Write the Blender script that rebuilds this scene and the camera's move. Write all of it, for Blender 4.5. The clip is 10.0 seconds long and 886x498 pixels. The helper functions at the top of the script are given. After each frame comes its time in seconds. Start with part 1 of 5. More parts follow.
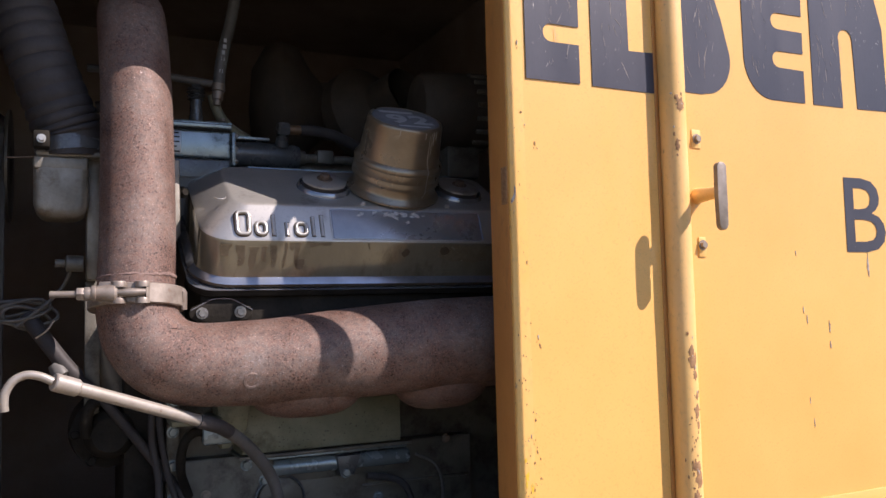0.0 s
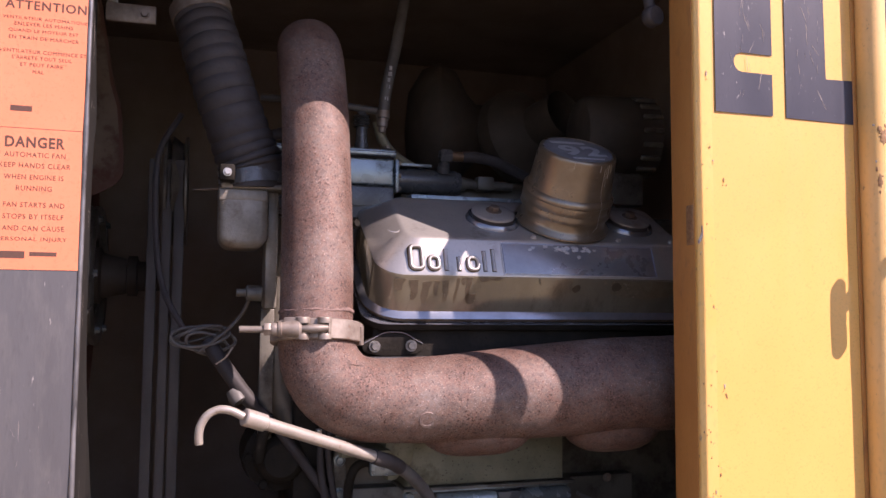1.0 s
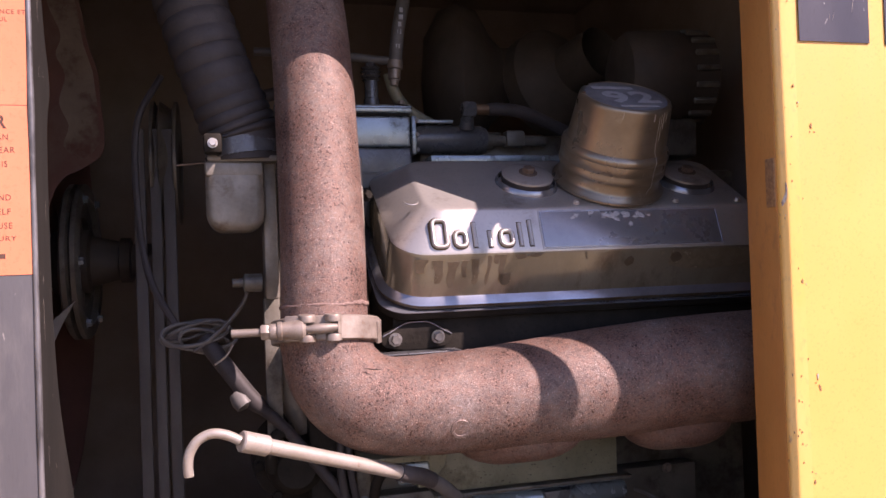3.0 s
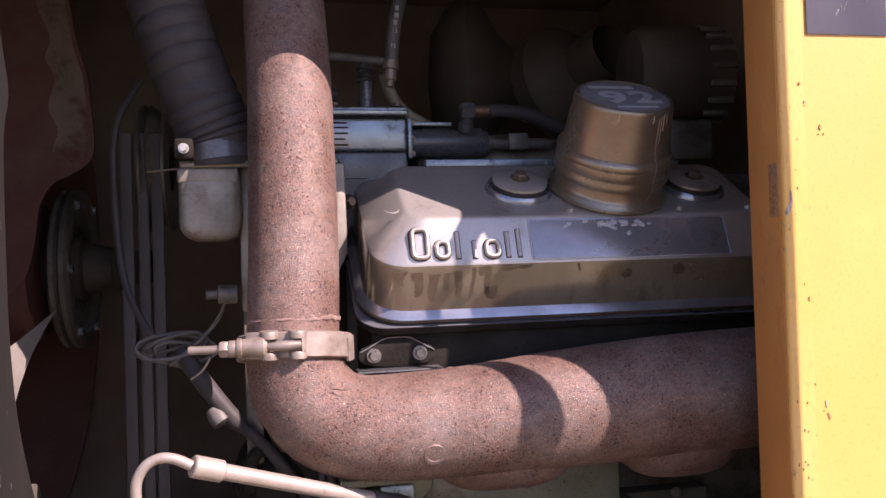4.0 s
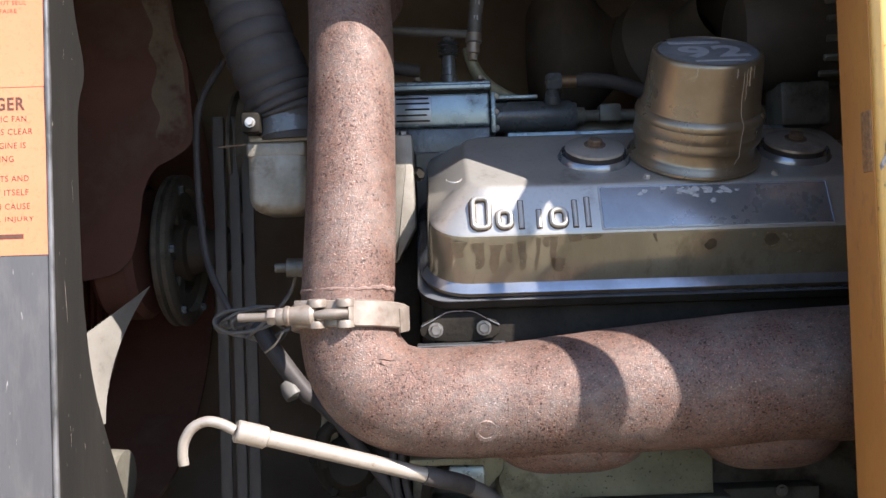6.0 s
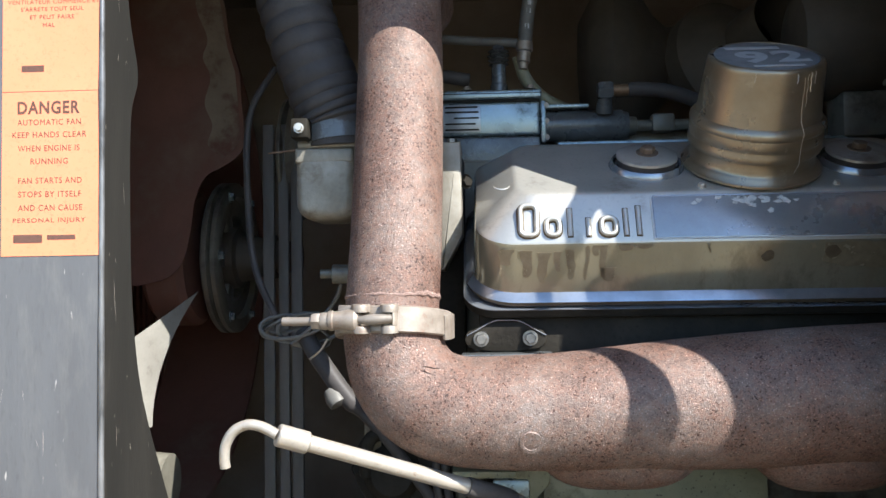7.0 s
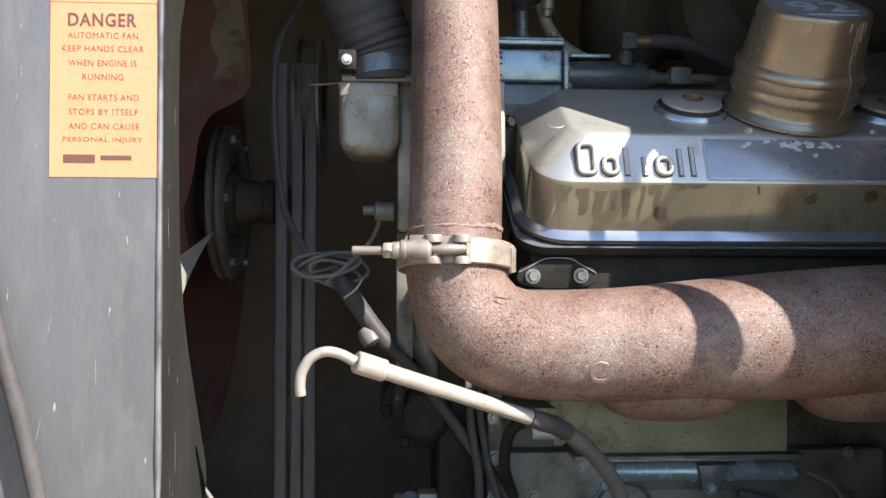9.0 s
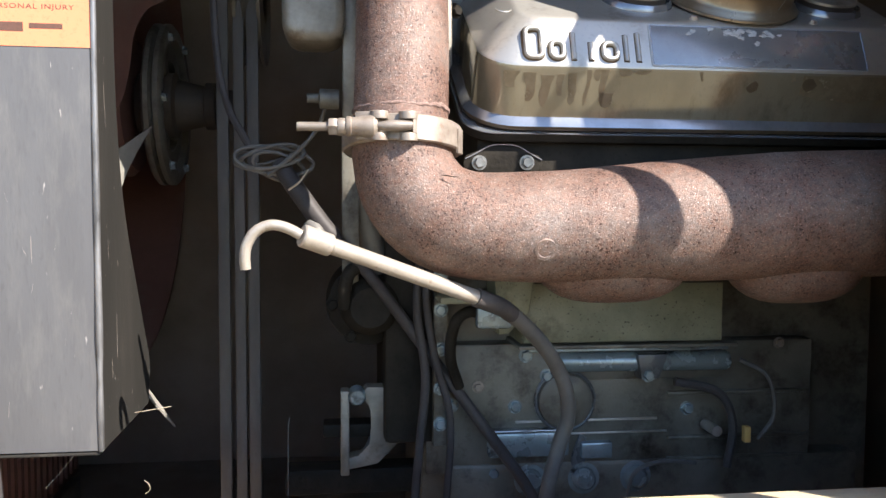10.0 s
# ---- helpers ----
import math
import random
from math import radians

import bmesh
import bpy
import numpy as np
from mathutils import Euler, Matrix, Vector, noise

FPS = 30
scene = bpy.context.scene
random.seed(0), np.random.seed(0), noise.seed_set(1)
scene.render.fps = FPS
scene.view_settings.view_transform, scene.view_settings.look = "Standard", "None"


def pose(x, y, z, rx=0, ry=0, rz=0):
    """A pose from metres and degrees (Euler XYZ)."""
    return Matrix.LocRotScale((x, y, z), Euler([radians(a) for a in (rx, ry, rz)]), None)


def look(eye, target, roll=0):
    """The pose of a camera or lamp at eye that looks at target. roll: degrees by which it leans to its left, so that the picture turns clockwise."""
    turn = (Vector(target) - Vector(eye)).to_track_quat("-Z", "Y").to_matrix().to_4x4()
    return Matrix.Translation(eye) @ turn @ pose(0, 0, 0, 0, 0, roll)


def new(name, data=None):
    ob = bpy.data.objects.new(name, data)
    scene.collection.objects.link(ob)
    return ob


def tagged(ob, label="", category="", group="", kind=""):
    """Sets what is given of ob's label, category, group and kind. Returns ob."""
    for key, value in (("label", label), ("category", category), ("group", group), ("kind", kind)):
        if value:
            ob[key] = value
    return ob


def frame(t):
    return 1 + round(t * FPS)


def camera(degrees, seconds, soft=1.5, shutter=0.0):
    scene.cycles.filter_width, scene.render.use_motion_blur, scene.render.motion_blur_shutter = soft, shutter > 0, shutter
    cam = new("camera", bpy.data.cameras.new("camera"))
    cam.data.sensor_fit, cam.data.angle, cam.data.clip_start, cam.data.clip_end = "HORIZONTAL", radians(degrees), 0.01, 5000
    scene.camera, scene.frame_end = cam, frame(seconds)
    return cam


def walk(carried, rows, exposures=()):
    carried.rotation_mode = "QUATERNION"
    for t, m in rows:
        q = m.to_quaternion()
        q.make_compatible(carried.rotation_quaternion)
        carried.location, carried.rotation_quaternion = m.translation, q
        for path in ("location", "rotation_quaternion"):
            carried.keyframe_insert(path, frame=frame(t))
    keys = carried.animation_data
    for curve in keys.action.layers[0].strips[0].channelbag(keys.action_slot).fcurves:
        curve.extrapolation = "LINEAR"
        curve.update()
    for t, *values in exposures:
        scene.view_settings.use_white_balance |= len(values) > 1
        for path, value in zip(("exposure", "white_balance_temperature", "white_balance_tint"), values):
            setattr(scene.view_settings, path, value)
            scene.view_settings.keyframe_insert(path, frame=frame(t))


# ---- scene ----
cam = camera(57.5, 10.0)
PATH = [
    (0, (0.027, 0.049, 1.548), (0.865, 1.859, 1.691), -1.4),
    (0.2, (-0.01, 0.039, 1.576), (0.7839, 1.8697, 1.7132), -0.52),
    (0.3, (-0.022, 0.036, 1.583), (0.7427, 1.8786, 1.7277), -0.25),
    (0.5, (-0.037, 0.05, 1.6), (0.677, 1.913, 1.749), -0.0),
    (0.7, (-0.054, 0.078, 1.613), (0.6113, 1.9585, 1.7574), 0.29),
    (0.8, (-0.06, 0.091, 1.616), (0.5731, 1.9828, 1.7616), 0.38),
    (1, (-0.069, 0.121, 1.619), (0.503, 2.032, 1.771), 0.4),
    (1.2, (-0.078, 0.153, 1.632), (0.4685, 2.0714, 1.7757), -0.01),
    (1.5, (-0.075, 0.226, 1.645), (0.447, 2.152, 1.767), -0.9),
    (1.8, (-0.068, 0.289, 1.654), (0.4513, 2.2188, 1.7327), -1.11),
    (2, (-0.068, 0.319, 1.654), (0.459, 2.248, 1.715), -1.0),
    (2.5, (-0.043, 0.336, 1.666), (0.481, 2.266, 1.695), -1.7),
    (4, (0.119, 0.41, 1.695), (0.519, 2.37, 1.726), -1.8),
    (4.5, (0.192, 0.418, 1.681), (0.463, 2.4, 1.708), -1.6),
    (5, (0.224, 0.408, 1.683), (0.405, 2.4, 1.693), -1.8),
    (5.5, (0.247, 0.427, 1.667), (0.358, 2.424, 1.683), -2.1),
    (6.8, (0.265, 0.462, 1.63), (0.1873, 2.4588, 1.7157), -1.0),
    (7, (0.264, 0.465, 1.632), (0.175, 2.461, 1.719), -0.9),
    (7.5, (0.25, 0.477, 1.622), (0.16, 2.473, 1.708), -0.9),
    (7.7, (0.229, 0.477, 1.62), (0.1514, 2.4741, 1.6991), -0.84),
    (8, (0.18, 0.468, 1.618), (0.118, 2.465, 1.702), -1.0),
    (8.2, (0.143, 0.474, 1.611), (0.1113, 2.4718, 1.6943), -0.78),
    (8.5, (0.089, 0.476, 1.606), (0.13, 2.475, 1.677), -0.1),
    (8.7, (0.071, 0.474, 1.598), (0.1478, 2.4713, 1.6555), -0.11),
    (9, (0.053, 0.471, 1.576), (0.171, 2.468, 1.596), 0.2),
    (9.3, (0.018, 0.491, 1.55), (0.205, 2.4822, 1.5114), 0.54),
    (9.5, (0.005, 0.494, 1.531), (0.206, 2.483, 1.474), 0.5),
    (9.7, (0.013, 0.491, 1.518), (0.2225, 2.4787, 1.4375), 0.44),
    (10, (0.051, 0.472, 1.488), (0.305, 2.452, 1.369), 0.3),
]
EXPOSURES = [(0.0, 0.78, 6400, 25), (0.5, 0.94, 6450, 30), (1.0, 1.08, 6650, 39), (2.5, 1.22, 6850, 44), (4.5, 1.36, 6750, 39), (5.5, 1.54, 6450, 24), (7.5, 1.70, 5950, 7), (10.0, 1.80, 6450, 13)]
walk(cam, [(t, look(eye, target, roll)) for t, eye, target, roll in PATH], EXPOSURES)

# ---- light ----
SUN_TO = Vector((1.2, -1.0, 1.47)).normalized()
world = bpy.data.worlds.new("sky")
scene.world = world
world.use_nodes = True
wn = world.node_tree
sky = wn.nodes.new("ShaderNodeTexSky")
sky.sky_type = "NISHITA"
sky.sun_disc = False
sky.sun_elevation = math.asin(SUN_TO.z)
sky.sun_rotation = math.atan2(SUN_TO.x, SUN_TO.y)
sky.air_density, sky.dust_density, sky.ozone_density = 1.0, 0.4, 2.5
wn.nodes["Background"].inputs["Strength"].default_value = 0.086
wn.links.new(sky.outputs["Color"], wn.nodes["Background"].inputs["Color"])
sun = new("sun", bpy.data.lights.new("sun", "SUN"))
sun.data.energy, sun.data.angle, sun.data.color = 4.25, radians(0.15), (1.0, 0.93, 0.83)
sun.matrix_world = look(SUN_TO * 20, (0, 0, 0))


# ---- materials ----
def material(name, colours, rough=0.5, metal=0.0, scale=6.0, fine=220.0, bump=0.15, stain=None, stain_at=(0.58, 0.7),
             stain_scale=14.0, specks=None, speck_at=0.68, rough_vary=0.12, stretch=(1, 1, 1), coat=0.0, speck_bump=0.0, spec=0.5):
    """Two colours mixed at a broad scale, a fine grain, an optional stain layer and optional specks."""
    m = bpy.data.materials.new(name)
    m.use_nodes = True
    nt = m.node_tree
    nodes, link = nt.nodes, nt.links.new
    bsdf = nodes["Principled BSDF"]
    at = nodes.new("ShaderNodeTexCoord")
    mp = nodes.new("ShaderNodeMapping")
    mp.inputs["Scale"].default_value = stretch
    link(at.outputs["Object"], mp.inputs["Vector"])

    def noise_tex(s, detail, rgh=0.6):
        n = nodes.new("ShaderNodeTexNoise")
        n.inputs["Scale"].default_value, n.inputs["Detail"].default_value, n.inputs["Roughness"].default_value = s, detail, rgh
        link(mp.outputs["Vector"], n.inputs["Vector"])
        return n.outputs["Fac"]

    def ramp(value, lo, hi):
        r = nodes.new("ShaderNodeMapRange")
        r.inputs["From Min"].default_value, r.inputs["From Max"].default_value = lo, hi
        link(value, r.inputs["Value"])
        return r.outputs["Result"]

    def mixed(fac, a, b):
        x = nodes.new("ShaderNodeMix")
        x.data_type = "RGBA"
        if isinstance(fac, float):
            x.inputs["Factor"].default_value = fac
        else:
            link(fac, x.inputs["Factor"])
        for socket, v in ((x.inputs["A"], a), (x.inputs["B"], b)):
            if isinstance(v, tuple):
                socket.default_value = (*v, 1)
            else:
                link(v, socket)
        return x.outputs["Result"]

    broad, grain = noise_tex(scale, 5), noise_tex(fine, 3)
    colour = mixed(ramp(broad, 0.35, 0.65), colours[0], colours[1])
    dim = tuple(0.72 * c for c in colours[0])
    colour = mixed(ramp(grain, 0.55, 0.85), colour, dim)
    height = grain
    if stain:
        colour = mixed(ramp(noise_tex(stain_scale, 8, 0.7), *stain_at), colour, stain)
    if specks:
        dots = ramp(noise_tex(fine * 0.9, 2, 0.5), speck_at, speck_at + 0.06)
        colour = mixed(dots, colour, specks)
        if speck_bump:
            add = nodes.new("ShaderNodeMath")
            add.operation = "MULTIPLY_ADD"
            link(dots, add.inputs[0])
            add.inputs[1].default_value = speck_bump
            link(grain, add.inputs[2])
            height = add.outputs[0]
    link(colour, bsdf.inputs["Base Color"])
    rr = nodes.new("ShaderNodeMapRange")
    rr.inputs["To Min"].default_value, rr.inputs["To Max"].default_value = max(0.03, rough - rough_vary), min(1, rough + rough_vary)
    link(broad, rr.inputs["Value"])
    link(rr.outputs["Result"], bsdf.inputs["Roughness"])
    bsdf.inputs["Metallic"].default_value = metal
    bsdf.inputs["Coat Weight"].default_value = coat
    bsdf.inputs["Specular IOR Level"].default_value = spec
    b = nodes.new("ShaderNodeBump")
    b.inputs["Strength"].default_value, b.inputs["Distance"].default_value = bump, 0.002
    link(height, b.inputs["Height"])
    link(b.outputs["Normal"], bsdf.inputs["Normal"])
    return m


YELLOW = material("yellow_paint", ((0.84, 0.488, 0.138), (0.80, 0.448, 0.118)), 0.38, scale=3, bump=0.03, coat=0.15, rough_vary=0.06,
                  stain=(0.72, 0.42, 0.12), stain_at=(0.66, 0.8), stain_scale=5)
YELLOW_WORN = material("worn_yellow_paint", ((0.83, 0.54, 0.22), (0.76, 0.46, 0.14)), 0.45, scale=5, bump=0.1, fine=160,
                       stain=(0.19, 0.115, 0.085), stain_at=(0.655, 0.675), stain_scale=26, stretch=(1, 1, 0.5), specks=(0.30, 0.18, 0.10), speck_at=0.73)
EDGE_PAINT = material("rubbed_yellow_edge", ((0.83, 0.51, 0.17), (0.80, 0.46, 0.115)), 0.42, scale=9, bump=0.08, fine=150, stain=(0.42, 0.27, 0.13),
                      stain_at=(0.64, 0.70), stain_scale=34, stretch=(1, 1, 0.5), specks=(0.26, 0.15, 0.08), speck_at=0.70)
FRESH = material("fresh_yellow_patch", ((0.80, 0.50, 0.045), (0.72, 0.42, 0.035)), 0.5, scale=60, bump=0.15)
CHIP = material("brown_paint_loss", ((0.40, 0.225, 0.10), (0.24, 0.13, 0.06)), 0.75, scale=150, bump=0.2)
# door yellow turned orange-brown to paint in shade
SHADED_ORANGE = material("shaded_orange_paint", ((0.56, 0.27, 0.07), (0.46, 0.20, 0.05)), 0.55, scale=7, bump=0.08, stain=(0.25, 0.12, 0.05),
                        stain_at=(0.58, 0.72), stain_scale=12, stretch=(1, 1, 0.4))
SCRATCH = material("scratched_paint", ((0.46, 0.40, 0.34), (0.34, 0.29, 0.25)), 0.6, scale=90, bump=0.1)
PRIMER = material("chipped_primer", ((0.55, 0.50, 0.44), (0.20, 0.13, 0.10)), 0.7, scale=120, bump=0.2)
DECAL = material("dark_decal", ((0.028, 0.030, 0.046), (0.040, 0.042, 0.060)), 0.42, scale=9, bump=0.04, specks=(0.40, 0.38, 0.36),
                 speck_at=0.72, stretch=(1, 1, 0.25), fine=300)


def rusted():
    """Pitted rust: brown and orange patches, sandy grain with dark pits; pale sun glints are painted in."""
    m = bpy.data.materials.new("rusted_iron")
    m.use_nodes = True
    nodes, link = m.node_tree.nodes, m.node_tree.links.new
    bsdf = nodes["Principled BSDF"]
    at = nodes.new("ShaderNodeTexCoord")

    def noise_tex(s, detail, rgh):
        n = nodes.new("ShaderNodeTexNoise")
        n.inputs["Scale"].default_value, n.inputs["Detail"].default_value, n.inputs["Roughness"].default_value = s, detail, rgh
        link(at.outputs["Object"], n.inputs["Vector"])
        return n.outputs["Fac"]

    def ramp(value, stops):
        r = nodes.new("ShaderNodeValToRGB")
        e = r.color_ramp.elements
        while len(e) < len(stops):
            e.new(0.5)
        for k, (p, c) in zip(e, stops):
            k.position, k.color = p, (*c, 1)
        link(value, r.inputs["Fac"])
        return r.outputs["Color"]

    def mix(kind, fac, a, b):
        x = nodes.new("ShaderNodeMix")
        x.data_type, x.blend_type = "RGBA", kind
        if isinstance(fac, float):
            x.inputs["Factor"].default_value = fac
        else:
            link(fac, x.inputs["Factor"])
        link(a, x.inputs["A"])
        link(b, x.inputs["B"])
        return x.outputs["Result"]

    patches = ramp(noise_tex(8, 8, 0.72), [(0.34, (0.123, 0.076, 0.059)), (0.46, (0.157, 0.108, 0.088)), (0.56, (0.177, 0.135, 0.115)), (0.68, (0.212, 0.178, 0.160))])
    bloom = ramp(noise_tex(95, 6, 0.72), [(0.37, (0.76, 0.68, 0.65)), (0.47, (0.98, 0.98, 0.98)), (0.56, (1.13, 0.92, 0.82)), (0.64, (1.14, 1.14, 1.15))])
    spread = noise_tex(16, 5, 0.65)                    # where the pits crowd together
    dots = noise_tex(290, 2, 0.5)
    near = nodes.new("ShaderNodeMath")
    near.operation = "MULTIPLY_ADD"
    link(spread, near.inputs[0])
    near.inputs[1].default_value = 0.42
    link(dots, near.inputs[2])
    pits = ramp(near.outputs[0], [(0.522, (0.24, 0.15, 0.13)), (0.553, (0.50, 0.41, 0.38)), (0.588, (0.97, 0.96, 0.96)), (0.9, (1.03, 1.03, 1.03))])
    grain = noise_tex(480, 3, 0.65)
    # the top stops paint white sun glints into the grain
    sand_glints = ramp(grain, [(0.33, (0.74, 0.68, 0.66)), (0.44, (0.93, 0.91, 0.90)), (0.56, (1.05, 1.05, 1.05)), (0.635, (1.28, 1.29, 1.30)), (0.675, (2.9, 3.0, 3.1))])
    colour = mix("MULTIPLY", 1.0, mix("MULTIPLY", 0.9, mix("MULTIPLY", 1.0, patches, bloom), sand_glints), pits)
    link(colour, bsdf.inputs["Base Color"])
    bsdf.inputs["Metallic"].default_value = 0.12
    gloss = nodes.new("ShaderNodeMapRange")
    gloss.inputs["From Min"].default_value, gloss.inputs["From Max"].default_value = 0.54, 0.66
    gloss.inputs["To Min"].default_value, gloss.inputs["To Max"].default_value = 0.62, 0.16
    link(noise_tex(300, 3, 0.6), gloss.inputs["Value"])
    link(gloss.outputs["Result"], bsdf.inputs["Roughness"])
    b = nodes.new("ShaderNodeBump")
    b.inputs["Strength"].default_value, b.inputs["Distance"].default_value = 0.55, 0.0020
    lumps = nodes.new("ShaderNodeMath")
    lumps.operation = "MULTIPLY_ADD"
    link(dots, lumps.inputs[0])
    lumps.inputs[1].default_value = 0.3
    link(grain, lumps.inputs[2])
    link(lumps.outputs[0], b.inputs["Height"])
    link(b.outputs["Normal"], bsdf.inputs["Normal"])
    return m


RUST = rusted()
CRUST = material("crusty_weld_rust", ((0.26, 0.175, 0.145), (0.18, 0.115, 0.095)), 0.8, scale=60, fine=420, bump=0.8, specks=(0.42, 0.30, 0.24), speck_at=0.60)
HANDLE = material("worn_handle_metal", ((0.31, 0.27, 0.23), (0.21, 0.18, 0.15)), 0.5, metal=0.45, scale=30, bump=0.12)
COVER = material("rocker_cover_paint", ((0.495, 0.475, 0.430), (0.415, 0.402, 0.370)), 0.36, metal=0.50, scale=9, fine=160, bump=0.04,
                 stain=(0.16, 0.13, 0.09), stain_at=(0.58, 0.78), stain_scale=9, coat=0.85)
# oily paint; its olive tone also stands in for the ground's reflection
SKIRT = material("oily_ground_tint_paint", ((0.31, 0.28, 0.20), (0.225, 0.20, 0.14)), 0.17, metal=0.5, scale=7, fine=160, bump=0.05,
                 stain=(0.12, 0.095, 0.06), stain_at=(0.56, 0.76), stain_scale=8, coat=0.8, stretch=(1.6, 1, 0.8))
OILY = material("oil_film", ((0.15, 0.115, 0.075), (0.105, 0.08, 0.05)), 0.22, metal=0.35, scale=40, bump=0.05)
OIL_RUN = material("thin_oil_run", ((0.245, 0.205, 0.14), (0.18, 0.15, 0.10)), 0.24, metal=0.3, scale=60, bump=0.04)
FLAKE = material("pale_flaking", ((0.55, 0.55, 0.55), (0.42, 0.43, 0.44)), 0.6, scale=200, bump=0.3)
HEAD = material("oily_black_iron", ((0.020, 0.018, 0.015), (0.034, 0.030, 0.024)), 0.55, scale=16, bump=0.45, fine=140, spec=0.07)
COVER_EDGE = material("bare_flange_metal", ((0.38, 0.41, 0.45), (0.28, 0.30, 0.33)), 0.20, metal=0.7, scale=20, bump=0.05)
PLATE = material("dull_name_plate", ((0.36, 0.375, 0.39), (0.28, 0.295, 0.31)), 0.30, metal=0.6, scale=14, bump=0.06)
BREATHER = material("bronze_canister", ((0.37, 0.31, 0.225), (0.28, 0.225, 0.15)), 0.30, metal=0.7, scale=12, fine=180, bump=0.08,
                    stain=(0.42, 0.36, 0.26), stain_at=(0.62, 0.7), stain_scale=30)
BADGE = material("badge_grey", ((0.20, 0.20, 0.205), (0.14, 0.14, 0.145)), 0.45, metal=0.0, scale=40)
BADGE_LIGHT = material("badge_silver", ((0.45, 0.46, 0.47), (0.36, 0.36, 0.37)), 0.4, metal=0.0, scale=40)
STEEL = material("weathered_steel", ((0.35, 0.30, 0.25), (0.22, 0.18, 0.145)), 0.5, metal=0.40, scale=40, fine=260, bump=0.12,
                 stain=(0.24, 0.13, 0.08), stain_at=(0.6, 0.75), stain_scale=40)
CLEAN = material("zinc_steel", ((0.66, 0.63, 0.58), (0.52, 0.48, 0.42)), 0.33, metal=0.7, scale=30, bump=0.05)
TUBE = material("pale_tube", ((0.47, 0.425, 0.37), (0.37, 0.33, 0.275)), 0.36, metal=0.4, scale=25, fine=300, bump=0.1,
                stain=(0.27, 0.20, 0.14), stain_at=(0.60, 0.70), stain_scale=70)
BOLTMETAL = material("dull_bolt_metal", ((0.36, 0.345, 0.325), (0.20, 0.185, 0.165)), 0.34, metal=0.8, scale=60, bump=0.08)
ALLOY = material("cast_alloy", ((0.36, 0.33, 0.275), (0.22, 0.20, 0.16)), 0.5, metal=0.4, scale=18, fine=260, bump=0.3,
                 stain=(0.15, 0.11, 0.07), stain_at=(0.55, 0.72), stain_scale=16)
BLUEGREY = material("oily_engine_paint", ((0.36, 0.435, 0.455), (0.27, 0.33, 0.345)), 0.26, metal=0.45, scale=16, fine=200, bump=0.1,
                    stain=(0.05, 0.05, 0.045), stain_at=(0.56, 0.7), stain_scale=22)
BLOCK = material("dirty_block_paint", ((0.20, 0.19, 0.155), (0.125, 0.113, 0.088)), 0.42, metal=0.15, scale=9, fine=180, bump=0.25,
                 stain=(0.03, 0.022, 0.015), stain_at=(0.5, 0.7), stain_scale=12)
GREEN = material("green_block_paint", ((0.27, 0.265, 0.18), (0.19, 0.19, 0.125)), 0.5, metal=0.05, scale=14, fine=220, bump=0.4,
                 specks=(0.06, 0.055, 0.04), speck_at=0.66, stain=(0.09, 0.075, 0.04), stain_at=(0.56, 0.72), stain_scale=10)
GREASE = material("greasy_casting", ((0.15, 0.158, 0.162), (0.085, 0.09, 0.092)), 0.28, metal=0.25, scale=20, fine=120, bump=0.45,
                  stain=(0.16, 0.17, 0.175), stain_at=(0.6, 0.72), stain_scale=40)
STRAW = material("dry_straw", ((0.34, 0.28, 0.20), (0.26, 0.21, 0.15)), 0.7, scale=80, bump=0.05)
NUT = material("rusty_nut", ((0.19, 0.135, 0.095), (0.12, 0.082, 0.058)), 0.55, metal=0.3, scale=70, bump=0.2)
WIRE = material("dusty_wire", ((0.19, 0.18, 0.165), (0.12, 0.113, 0.10)), 0.5, scale=40, bump=0.05)
RUBBER = material("black_rubber", ((0.052, 0.047, 0.046), (0.076, 0.069, 0.067)), 0.55, scale=16, bump=0.1, spec=0.25,
                  stain=(0.10, 0.085, 0.075), stain_at=(0.55, 0.8), stain_scale=20)
BELT = material("worn_belt", ((0.15, 0.142, 0.13), (0.10, 0.095, 0.088)), 0.6, scale=14, bump=0.1, stretch=(1, 1, 0.3))
HOSE = material("grey_hose", ((0.15, 0.145, 0.135), (0.10, 0.095, 0.085)), 0.5, scale=20, bump=0.08)
BLACK = material("black_panel_paint", ((0.120, 0.122, 0.129), (0.092, 0.093, 0.099)), 0.42, scale=7, fine=160, bump=0.12, rough_vary=0.1,
                 stain=(0.155, 0.153, 0.150), stain_at=(0.50, 0.78), stain_scale=30, specks=(0.38, 0.36, 0.34), speck_at=0.705, stretch=(1, 1, 0.22))
# darker than the front sheet: dust, plus shade put into the colour
FLANGE = material("dusty_shaded_sheet", ((0.027, 0.025, 0.022), (0.018, 0.017, 0.015)), 0.65, scale=8, bump=0.12, spec=0.25, stain=(0.055, 0.049, 0.041),
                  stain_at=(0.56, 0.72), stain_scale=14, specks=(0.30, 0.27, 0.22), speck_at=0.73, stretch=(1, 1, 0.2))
TREAD = material("worn_cream_paint", ((0.60, 0.50, 0.34), (0.50, 0.40, 0.25)), 0.55, scale=18, bump=0.12, stain=(0.30, 0.22, 0.13), stain_at=(0.6, 0.75), stain_scale=25)
EDGE = material("rubbed_edge", ((0.27, 0.27, 0.275), (0.09, 0.09, 0.09)), 0.38, metal=0.5, scale=45, bump=0.1, stretch=(1, 1, 0.3))
LABEL = material("orange_sticker", ((0.88, 0.285, 0.145), (0.85, 0.26, 0.128)), 0.42, scale=8, bump=0.02, rough_vary=0.05)
